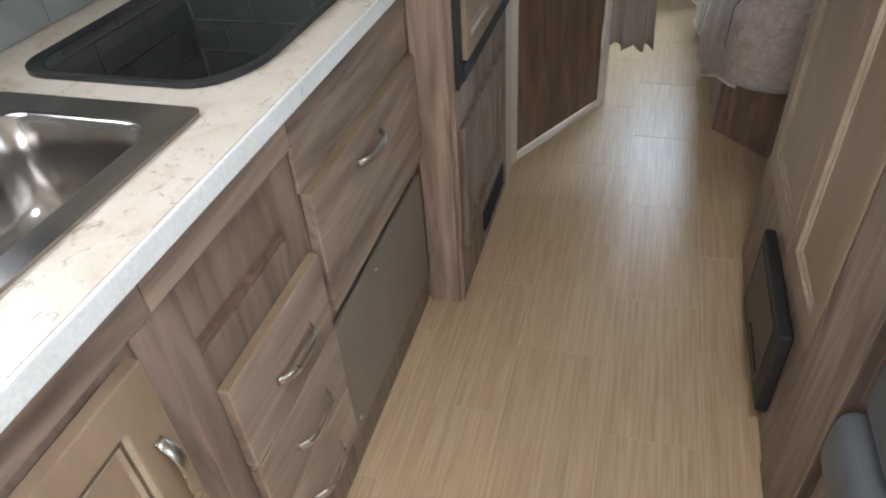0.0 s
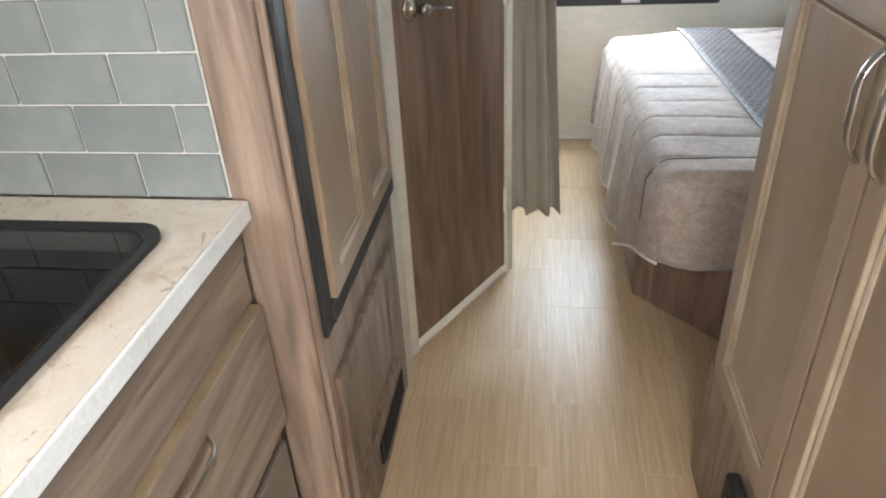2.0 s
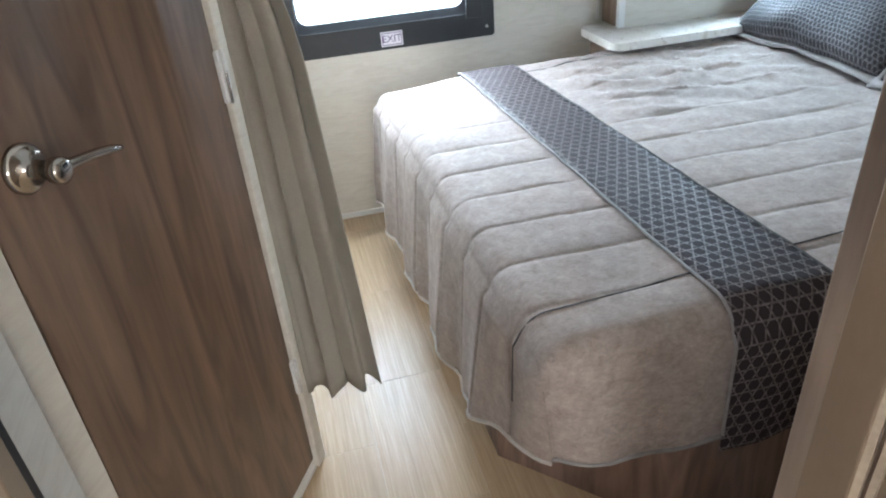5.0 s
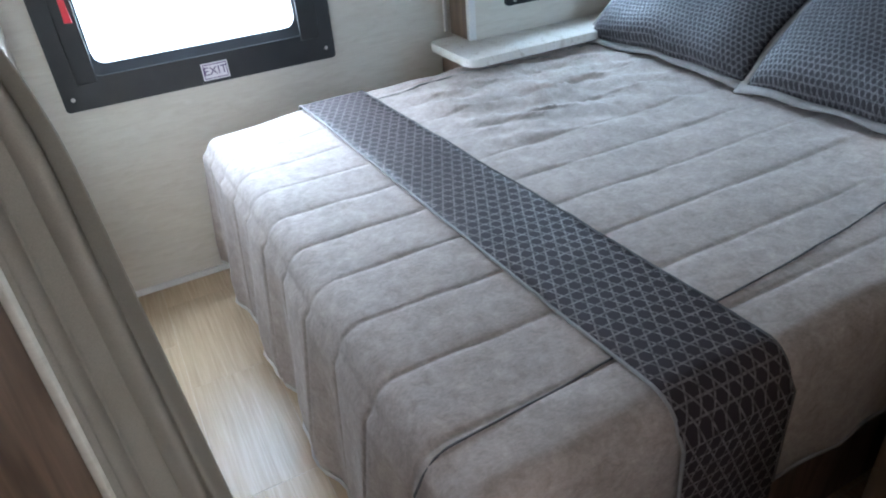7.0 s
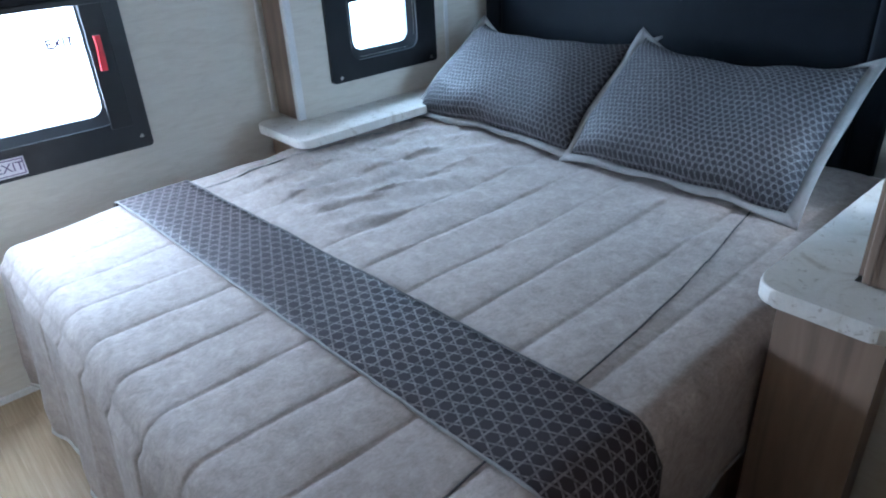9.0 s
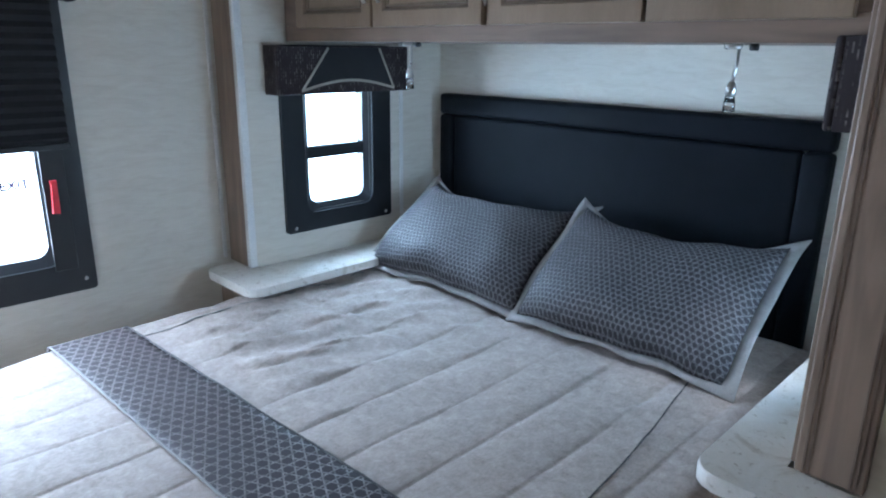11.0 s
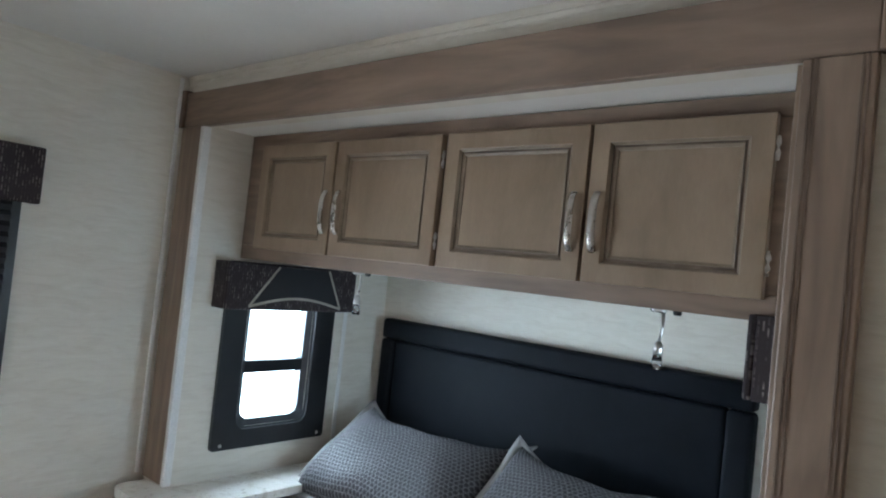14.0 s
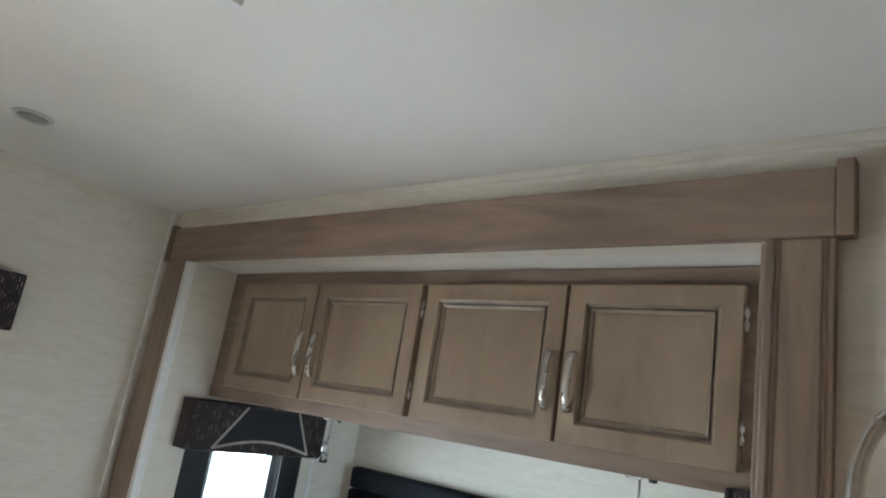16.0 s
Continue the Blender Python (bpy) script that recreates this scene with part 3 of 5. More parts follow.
def window(name, m, outer, hole, label, depth=0.05, bars=(), proud=0.014, screws=()):
    c = m @ Vector(((outer[0] + outer[1]) / 2, outer[2], 0))
    t = thing(name, c, label, "window", kind="structure")
    k = 5
    fr = part("window_frame", ring(bmesh.new(), rounded(*outer, 0.012, k), rounded(hole[0] - 0.028, hole[1] + 0.028, hole[2] - 0.028, hole[3] + 0.028, 0.04, k), -0.002, proud, m, 0.003), BLACK_FRAME, t)
    part("inner_lip", ring(bmesh.new(), rounded(hole[0] - 0.0285, hole[1] + 0.0285, hole[2] - 0.0285, hole[3] + 0.0285, 0.04, k), rounded(*hole, 0.035, k), -depth, proud - 0.009, m, 0.018), BLACK_FRAME, t, "sloping inner lip")
    edges = [hole[2]] + [b for pair in bars for b in pair] + [hole[3]]
    for a, b in bars:
        part("crossbar", box(bmesh.new(), hole[0] - 0.004, hole[1] + 0.004, a, b, -depth + 0.006, -0.012, 0.003, 2, m), BLACK_FRAME, t)
    for a, b in zip(edges[::2], edges[1::2]):
        p = part("pane", box(bmesh.new(), hole[0] - 0.005, hole[1] + 0.005, a - 0.005, b + 0.005, -depth + 0.012, -depth + 0.016, 0, 1, m), PANE, t)
        p.visible_shadow = False
    for u, v in screws:
        screw(fr, m, u, v, proud - 0.0005)
    return t


M1 = plane_at((0, YF, 0), (1, 0, 0), (0, -1, 0))
win1 = window("window_1", M1, (0.162, 1.002, 0.666, 1.60), W1, "black-framed emergency exit window with rounded corners", 0.06, screws=((0.19, 0.702), (0.972, 0.702)))
part("latch_rail", box(bmesh.new(), 0.892, 0.955, 0.74, 1.48, 0.012, 0.020, 0.003, 2, M1), BLACK_PLASTIC, win1)
part("latch", prism(bmesh.new(), [(0.904, 0.916), (0.924, 0.914), (0.926, 0.96), (0.922, 0.99), (0.926, 1.012), (0.908, 1.012), (0.910, 0.985)], 0.0205, 0.036, M1, 0.003), RED, win1, "red emergency latch")
part("latch_rail", box(bmesh.new(), 0.212, 0.270, 0.74, 1.48, 0.012, 0.020, 0.003, 2, M1), BLACK_PLASTIC, win1)
part("latch", prism(bmesh.new(), [(0.238, 0.916), (0.258, 0.914), (0.256, 0.96), (0.252, 0.99), (0.256, 1.012), (0.238, 1.012), (0.240, 0.985)], 0.0205, 0.036, M1, 0.003), RED, win1, "red emergency latch")
sticker = part("exit_sticker", box(bmesh.new(), 0.563, 0.645, 0.677, 0.730, 0.0142, 0.0152, 0, 1, M1), STICKER, win1, "white EXIT sticker with purple letters")
part("border", ring(bmesh.new(), [(0.641, 0.726), (0.567, 0.726), (0.567, 0.681), (0.641, 0.681)], [(0.6385, 0.7235), (0.5695, 0.7235), (0.5695, 0.6835), (0.6385, 0.6835)], 0.0153, 0.0158, M1), INK, sticker)
_txt = bpy.data.curves.new("exit_text", "FONT")
_txt.body, _txt.size, _txt.align_x, _txt.align_y, _txt.extrude = "EXIT", 0.036, "CENTER", "CENTER", 0.0002
_tob = bpy.data.objects.new("exit_text", _txt)
_me = bpy.data.meshes.new_from_object(_tob)
bpy.data.objects.remove(_tob)
_me.transform(M1 @ Matrix.Translation((0.604, 0.7035, 0.0156)))
_me.transform(Matrix.Translation(-world_base(sticker)))
_me.materials.append(INK)
letters = new("letters", _me)
letters.parent = sticker
_txt = bpy.data.curves.new("pane_text", "FONT")
_txt.body, _txt.size, _txt.align_x, _txt.align_y, _txt.extrude = "EXIT", 0.037, "CENTER", "CENTER", 0.0002
_txt.offset = 0.0012
_tob = bpy.data.objects.new("pane_text", _txt)
_me = bpy.data.meshes.new_from_object(_tob)
bpy.data.objects.remove(_tob)
_me.transform(M1 @ Matrix.Translation((0.836, 0.996, -0.0425)))
_me.transform(Matrix.Translation(-world_base(win1)))
_me.materials.append(INK)
letters = new("pane_letters", _me)
letters.parent = win1
letters["label"] = "small dark EXIT lettering on the pane"

M2 = plane_at((0, SY1, 0), (1, 0, 0), (0, -1, 0))
window("window_2", M2, (1.575, 2.044, 0.760, 1.39), W2, "small black-framed window at the head of the bed", 0.05, bars=((1.008, 1.052),), screws=((1.610, 0.776), (2.016, 0.776)))
M3 = plane_at((0, SY0, 0), (1, 0, 0), (0, 1, 0))
window("window_3", M3, (1.575, 2.044, 0.760, 1.39), W2, "small black-framed window beside the nightstand", 0.05, bars=((1.008, 1.052),), screws=((1.610, 0.776), (2.016, 0.776)))
# Unseen window, added as an opening for the sink-side fill.
M4 = plane_at((XL, 0, 0), (0, 1, 0), (1, 0, 0))
window("added_window_4", M4, (0.02, 1.08, 1.215, 1.71), (0.10, 1.00, 1.25, 1.63), "unseen black-framed window above the sink, added to let light in", 0.05)
# Dinette window is unseen, added only to admit its fill lamp.
M5 = plane_at((XR, 0, 0), (0, 1, 0), (-1, 0, 0))
window("added_window_5", M5, (-0.46, 0.86, 0.86, 1.64), (-0.37, 0.77, 0.95, 1.55), "unseen black-framed window beside the dinette, added to let light in", 0.05)
# Rear window behind the camera, added for the aisle fill.
M6 = plane_at((0, YB, 0), (1, 0, 0), (0, 1, 0))
window("added_window_6", M6, (-0.41, 1.01, 0.84, 1.66), (-0.32, 0.92, 0.93, 1.57), "unseen black-framed rear window, added to let light in", 0.05)

# pleated blind in the bedroom window
blind = thing("pleated_blind", (0.57, 4.14, 1.10), "black pleated blind lowered over the upper window", "blind")
bm = bmesh.new()
rows = []
for i in range(31):
    z = 1.115 + i * (1.56 - 1.115) / 30
    y = YF - 0.030 - (0.012 if i % 2 else 0.0)
    rows.append([bm.verts.new((x, y + dy, z)) for x, dy in ((0.20, 0.002), (0.972, 0.002), (0.972, 0.0), (0.20, 0.0))])
for p, q in zip(rows, rows[1:]):
    for j in range(4):
        bm.faces.new((p[j], p[(j + 1) % 4], q[(j + 1) % 4], q[j]))
bm.faces.new(rows[0][::-1]), bm.faces.new(rows[-1])
part("pleats", bm, BLIND, blind)
part("bottom_rail", box(bmesh.new(), 0.198, 0.974, YF - 0.046, YF - 0.026, 1.098, 1.1155, 0.004), BLACK_PLASTIC, blind)


def valance(name, m, u0, u1, v0, v1, deep, label, arch=True):
    """A padded board valance with a plain middle framed by beige tape; one frame for both sides of the slide."""
    t = thing(name, m @ Vector(((u0 + u1) / 2, v0, 0)), label, "valance", "window valances")
    bm = bmesh.new()
    box(bm, u0, u1, v0, v1, deep - 0.014, deep, 0.005, 2, m)
    box(bm, u0, u0 + 0.014, v0, v1, 0.001, deep - 0.0142, 0.003, 2, m)
    box(bm, u1 - 0.014, u1, v0, v1, 0.001, deep - 0.0142, 0.003, 2, m)
    box(bm, u0 + 0.0145, u1 - 0.0145, v1 - 0.012, v1, 0.001, deep - 0.0142, 0.002, 2, m)
    part("board", bm, VALANCE, t)
    w, h = u1 - u0, v1 - v0
    a0, a1, b0, b1 = u0 + 0.16 * w, u0 + 0.355 * w, u1 - 0.13 * w, u1 - 0.25 * w
    top, low = v1 - 0.006, v0 + 0.012
    arc = [(a0 + (b0 - a0) * i / 10, low + 0.20 * h * math.sin(math.pi * i / 10)) for i in range(11)]
    part("insert", prism(bmesh.new(), arc + [(b1, top), (a1, top)], deep + 0.0005, deep + 0.003, m), BLIND, t, "plain dark insert")
    bm = bmesh.new()
    tube(bm, [m @ Vector((a0, low, deep + 0.003)), m @ Vector((a1, top, deep + 0.003))], 0.0045, 6, 0.4, up=m.to_3x3() @ Vector((0, 0, 1)))
    tube(bm, [m @ Vector((b0, low, deep + 0.003)), m @ Vector((b1, top, deep + 0.003))], 0.0045, 6, 0.4, up=m.to_3x3() @ Vector((0, 0, 1)))
    tube(bm, [m @ Vector((u, v, deep + 0.003)) for u, v in arc], 0.0045, 6, 0.4, up=m.to_3x3() @ Vector((0, 0, 1)))
    part("tape", bm, BEIGE_TAPE, t, "beige trim tape")
    return t


valance("window_valance", M1, 0.13, 1.034, 1.496, 1.655, 0.062, "dark brown flecked window valance with beige tape, bedroom end wall")
valance("window_valance", M2, 1.527, 2.074, 1.235, 1.388, 0.080, "dark brown flecked valance over the slide-out end window")
valance("window_valance", M3, 1.578, 2.075, 1.263, 1.412, 0.083, "dark brown flecked valance hanging behind the slide-out post")
part("wall_strip", box(bmesh.new(), 2.098, 2.116, SY1 - 0.006, SY1 - 0.001, 0.667, 1.404, 0.002), WHITE_TRIM, slide_trim, "thin vertical wall strip")

# recessed ceiling light, off
spot = thing("recessed_ceiling_light", (0.82, 3.75, ZC), "round recessed ceiling light, switched off", "ceiling light")
part("bezel", lathe(bmesh.new(), [(0.046, 0.0), (0.046, -0.003), (0.040, -0.006), (0.034, -0.004)], (0.82, 3.75, ZC - 0.0005), k=28), mottled("grey_bezel", (0.5, 0.5, 0.49), (0.56, 0.56, 0.55), 20, 0.4, 200, 0), spot, smooth=True)
part("lens", lathe(bmesh.new(), [(0.033, -0.0042), (0.033, -0.0052), (0.02, -0.0062)], (0.82, 3.75, ZC - 0.0005), k=28), mottled("grey_lens", (0.2, 0.2, 0.2), (0.25, 0.25, 0.24), 20, 0.3, 200, 0), spot, smooth=True)
# Roof vent is unseen, added round the opening for the top fill.
added_hatch = thing("added_roof_vent", (0.35, 0.30, ZC), "unseen white-framed roof vent, added to let fill light in", "roof vent")
part("vent_frame", ring(bmesh.new(), rounded(0.15, 0.55, 0.10, 0.50, 0.02), rounded(0.19, 0.51, 0.14, 0.46, 0.02), ZC - 0.012, ZC - 0.0005), WHITE_TRIM, added_hatch)


# ---- bathroom door and curtain ----
door = thing("bathroom_door", DM @ Vector((0.27, 0.036, 0)), "closed brown wood-grain bathroom door", "door", kind="structure")
leaf = part("door_leaf", box(bmesh.new(), 0.008, 0.520, 0.036, 1.893, -0.034, -0.004, 0.002, 2, DM), WALNUT, door)
lock = part("door_lever", lathe(bmesh.new(), [(0.031, 0.0), (0.031, 0.004), (0.026, 0.009), (0.012, 0.012), (0.011, 0.040), (0.016, 0.044), (0.016, 0.056), (0.010, 0.060)], DM @ Vector((0.077, 1.012, -0.004)), DM.to_3x3().to_4x4(), 24), CHROME, door, "polished nickel lever handle", True)
bm = bmesh.new()
tube(bm, [DM @ Vector((0.077 + 0.012 * i, 1.012 - 0.0005 * i * i * 0.4, 0.044 + 0.002 * math.sin(i / 3))) for i in range(10)], [0.010, 0.0095, 0.009, 0.0085, 0.008, 0.008, 0.008, 0.008, 0.0075, 0.005], 10, 0.75)
part("lever", bm, CHROME, lock, smooth=True)
for v in (0.30, 0.985, 1.60):
    hg = part("hinge", box(bmesh.new(), 0.512, 0.534, v - 0.045, v + 0.045, -0.0035, 0.0055, 0.001, 1, DM), WHITE_TRIM, door, "pale hinge")
    part("pin", tube(bmesh.new(), [DM @ Vector((0.523, v - 0.047, 0.0065)), DM @ Vector((0.523, v + 0.047, 0.0065))], 0.0035, 8), NICKEL, hg, smooth=True)

curtain = thing("curtain", (0.18, 2.82, 0.28), "gathered beige privacy curtain pushed aside", "curtain")
bm = bmesh.new()
NU, NV = 72, 40
grid = []
for j in range(NV + 1):
    s = j / NV
    z = 0.285 + s * (1.945 - 0.285)
    row = []
    for i in range(NU + 1):
        a = i / NU
        gather = min(1.0, max(0.0, (z - 0.98) / 0.30)) ** 2
        wide = 0.104 + a * (0.160 - 0.097 * min(s, 0.6) - 0.06 * gather)
        fold = math.sin(a ** 1.3 * 2 * math.pi * 2.6 + 0.5 * math.sin(3 * s)) + 0.25 * math.sin(a * 2 * math.pi * 4.7 + 1.3 + 0.8 * s)
        y = 2.815 + 0.015 * fold * (0.75 + 0.35 * (1 - s))
        x = wide + 0.006 * math.sin(a * 2 * math.pi * 4.2 + 0.7)
        row.append(bm.verts.new((x, y, z + (0.007 * fold if j == 0 else 0))))
    grid.append(row)
for p, q in zip(grid, grid[1:]):
    for i in range(NU):
        bm.faces.new((p[i], p[i + 1], q[i + 1], q[i]))
cl = part("cloth", bm, CURTAIN, curtain, smooth=True)
sol = cl.modifiers.new("thickness", "SOLIDIFY")
sol.thickness = 0.002
bm = bmesh.new()
tube(bm, [(0.123 + 0.034 * math.cos(i * math.pi / 8), 2.815 + 0.026 * math.sin(i * math.pi / 8), 1.275 + 0.004 * math.cos(i * math.pi / 8)) for i in range(17)], 0.012, 8, 0.5)
part("tie_band", bm, CURTAIN, curtain, "beige tie-back band", True)
part("track", box(bmesh.new(), 0.09, 0.75, 2.80, 2.83, 1.955, 1.984, 0.003), WHITE_TRIM, curtain, "white ceiling track")
part("heading", box(bmesh.new(), 0.104, 0.232, 2.806, 2.824, 1.935, 1.957, 0.004), CURTAIN, curtain)


# ---- kitchen ----
KX, KF = -0.268, -0.248     # face frames and drawer fronts
KM = plane_at((KX, 0, 0), (0, 1, 0), (1, 0, 0))


def drawer(unit, y0, y1, z0, z1, handle=True, mat=None):
    d = part("drawer_front", box(bmesh.new(), y0, y1, z0, z1, 0.0005, KF - KX, 0.003, 2, KM), mat or OAK_H, unit)
    part("edge_band", box(bmesh.new(), y0 + 0.002, y1 - 0.002, z1 + 0.0002, z1 + 0.0012, 0.002, KF - KX - 0.002, 0, 1, KM), DRAWER_EDGE, d, "golden-brown top edge of the drawer")
    if handle:
        bow_handle(d, plane_at((KF, 0, 0), (0, 1, 0), (1, 0, 0)), (y0 + y1) / 2 + 0.012, (z0 + z1) / 2 - 0.005, 0.125, False)
    return d


sink_unit = thing("base_cabinet", (-0.52, 0.07, 0), "taupe wood-grain sink base cabinet with a glazed door", "cabinet", "kitchen base cabinets")
part("body", boxes((XL + 0.002, KX - 0.020, -0.62, 0.735, 0, 0.740)), OAK_V, sink_unit)
part("front_panel", boxes((KX - 0.0195, KX - 0.001, -0.62, 0.735, 0, 0.884)), OAK_V, sink_unit)
part("stile", box(bmesh.new(), 0.700, 0.735, 0.0, 0.815, -0.0005, 0.006, 0.001, 1, KM), OAK_V, sink_unit)
part("top_rail", box(bmesh.new(), -0.62, 0.735, 0.818, 0.884, -0.0005, 0.010, 0.002, 2, KM), OAK_H, sink_unit)
sd = panel_door(sink_unit, KM, 0.265, 0.690, 0.13, 0.798, rail=0.055, label="glazed taupe framed door")
bow_handle(sd, plane_at((KX + 0.02, 0, 0), (0, 1, 0), (1, 0, 0)), 0.662, 0.63, 0.13)
sd2 = panel_door(sink_unit, KM, -0.175, 0.255, 0.13, 0.798, rail=0.055, label="glazed taupe framed door")
bow_handle(sd2, plane_at((KX + 0.02, 0, 0), (0, 1, 0), (1, 0, 0)), -0.145, 0.63, 0.13)

drawer_unit = thing("base_cabinet", (-0.52, 0.91, 0), "taupe wood-grain drawer cabinet with three drawers", "cabinet", "kitchen base cabinets")
part("body", boxes((XL + 0.002, KX - 0.030, 0.737, 1.087, 0, 0.740)), OAK_V, drawer_unit)
part("face_frame", boxes((KX - 0.029, KX, 0.737, 0.790, 0, 0.8175), (KX - 0.029, KX, 1.034, 1.087, 0, 0.8175), (KX - 0.029, KX, 0.7905, 1.0335, 0.590, 0.690), (KX - 0.029, KX, 0.7905, 1.0335, 0.0, 0.14), (KX - 0.029, KX, 0.7905, 1.0335, 0.805, 0.8175), bevel=0.001), OAK_V, drawer_unit)
part("recessed_panel", boxes((KX - 0.0285, KX - 0.016, 0.7905, 1.0335, 0.6905, 0.8045)), OAK_V, drawer_unit, "recessed wood panel")
part("inner_panel", boxes((KX - 0.0295, KX - 0.002, 0.7905, 1.0335, 0.1405, 0.5895)), OAK_V, drawer_unit)
part("ledge", box(bmesh.new(), 0.7905, 1.0335, 0.691, 0.700, -0.0155, -0.002, 0.002, 2, KM), WALNUT, drawer_unit, "reddish lower edge of the recess")
part("top_rail", box(bmesh.new(), 0.737, 1.087, 0.818, 0.884, -0.0005, 0.010, 0.002, 2, KM), OAK_H, drawer_unit)
drawer(drawer_unit, 0.787, 1.083, 0.452, 0.624)
drawer(drawer_unit, 0.787, 1.083, 0.296, 0.446)
drawer(drawer_unit, 0.787, 1.083, 0.140, 0.290)

stove_unit = thing("base_cabinet", (-0.52, 1.37, 0), "taupe wood-grain cabinet under the cooktop with one wide drawer", "cabinet", "kitchen base cabinets")
part("body", boxes((XL + 0.002, KX - 0.001, 1.089, 1.640, 0, 0.884)), OAK_V, stove_unit)
part("upper_rail", box(bmesh.new(), 1.090, 1.640, 0.735, 0.8165, -0.0005, 0.006, 0.002, 2, KM), OAK_H, stove_unit)
part("top_rail", box(bmesh.new(), 1.089, 1.640, 0.818, 0.884, -0.0005, 0.010, 0.002, 2, KM), OAK_H, stove_unit)
wd = part("drawer_front", box(bmesh.new(), 1.096, 1.634, 0.478, 0.730, 0.0005, 0.022, 0.003, 2, KM), OAK_H, stove_unit)
bow_handle(wd, plane_at((KX + 0.022, 0, 0), (0, 1, 0), (1, 0, 0)), 1.338, 0.678, 0.122, False)
part("edge_band", box(bmesh.new(), 1.096, 1.634, 0.7302, 0.7312, 0.001, 0.021, 0, 1, KM), DRAWER_EDGE, wd, "golden-brown top edge of the drawer")
lp = part("lower_panel", box(bmesh.new(), 1.094, 1.628, 0.110, 0.432, 0.0005, 0.012, 0.003, 2, KM), GREY_PANEL, stove_unit, "smooth grey-taupe lower panel")
for y, z in ((1.118, 0.145), (1.30, 0.405)):
    screw(lp, plane_at((KX + 0.012, 0, 0), (0, 1, 0), (1, 0, 0)), y, z)

SK = (-0.662, -0.322, 0.330, 1.008)
CK = (-0.692, -0.308, 1.063, 1.553)
top = thing("countertop", (-0.51, 0.5, 0.87), "cream mottled stone-look laminate kitchen countertop", "countertop")
CX = -0.240
bm = bmesh.new()
cx_ = (XL + 0.003, SK[0] + 0.012, SK[1] - 0.012, CX)
cy_ = (-0.62, SK[2] + 0.012, SK[3] - 0.012, CK[2] + 0.02, CK[3] - 0.02, 1.640)
vg = [[bm.verts.new((x, y, 0.915)) for y in cy_] for x in cx_]
cells = [bm.faces.new((vg[i][j], vg[i + 1][j], vg[i + 1][j + 1], vg[i][j + 1])) for i in range(3) for j in range(5) if not (i == 1 and j in (1, 3))]
ex = bmesh.ops.extrude_face_region(bm, geom=cells)
bmesh.ops.translate(bm, verts=[v for v in ex["geom"] if isinstance(v, bmesh.types.BMVert)], vec=(0, 0, -0.030))
prism(bm, [(-0.333, 1.082), (-0.333, 1.115), (-0.345, 1.095), (-0.362, 1.082)], 0.886, 0.9148)
part("slab", bm, STONE_WARM_LIT, top)
# Cool light reflected by this edge is put into its whiter colour.
bm = bmesh.new()
box(bm, CX + 0.0002, CX + 0.006, -0.62, 1.640, 0.8846, 0.9146, 0.0015)
part("front_edge", bm, mottled("cool_lit_laminate_edge", (0.72, 0.74, 0.74), (0.80, 0.82, 0.82), 14, 0.3, 160, 0.04), top, "laminate front edge with cool light in its colour")

sink = thing("kitchen_sink", (-0.49, 0.67, 0.915), "brushed stainless steel drop-in sink", "sink")
bm = bmesh.new()
ring(bm, rounded(SK[0], SK[1], SK[2], SK[3], 0.018), rounded(SK[0] + 0.045, SK[1] - 0.038, SK[2] + 0.04, SK[3] - 0.045, 0.05), 0.9155, 0.9205, None, 0.001)
part("rim", bm, STEEL, sink)
bm = bmesh.new()
loops = []
for d, z, r in ((0.0, 0.9188, 0.05), (0.004, 0.912, 0.05), (0.010, 0.86, 0.055), (0.016, 0.79, 0.06), (0.035, 0.765, 0.06), (0.10, 0.758, 0.06)):
    loops.append([bm.verts.new((x, y, z)) for x, y in rounded(SK[0] + 0.0452 + d, SK[1] - 0.0382 - d, SK[2] + 0.0402 + d, SK[3] - 0.0452 - d, r)])
for p, q in zip(loops, loops[1:]):
    for i in range(len(p)):
        bm.faces.new((p[i], p[(i + 1) % len(p)], q[(i + 1) % len(p)], q[i]))
bm.faces.new(loops[-1])
bowl = part("bowl", bm, STEEL, sink, smooth=True)
sol = bowl.modifiers.new("thickness", "SOLIDIFY")
sol.thickness, sol.offset = 0.001, -1
part("drain", lathe(bmesh.new(), [(0.04, 0.7585), (0.04, 0.761), (0.03, 0.7615), (0.02, 0.760)], (-0.49, 0.66, 0.001), k=24), NICKEL, sink, smooth=True)

hob = thing("cooktop", (-0.5, 1.31, 0.915), "black gas cooktop under a dark glass cover", "cooktop")


def hob_outline(d):
    x0, x1, y0, y1 = CK[0] + d, CK[1] - d, CK[2] + d, CK[3] - d
    pts = []
    for cx, cy, rx, ry, a0 in ((x1 - 0.045, y1 - 0.045, 0.045, 0.045, 0), (x0 + 0.05, y1 - 0.05, 0.05, 0.05, 90), (x0 + 0.06, y0 + 0.06, 0.06, 0.06, 180), (x1 - 0.09, y0 + 0.13, 0.09, 0.13, 270)):
        for i in range(9):
            a = radians(a0 + 90 * i / 8)
            pts.append((cx + rx * math.cos(a), cy + ry * math.sin(a)))
    return pts


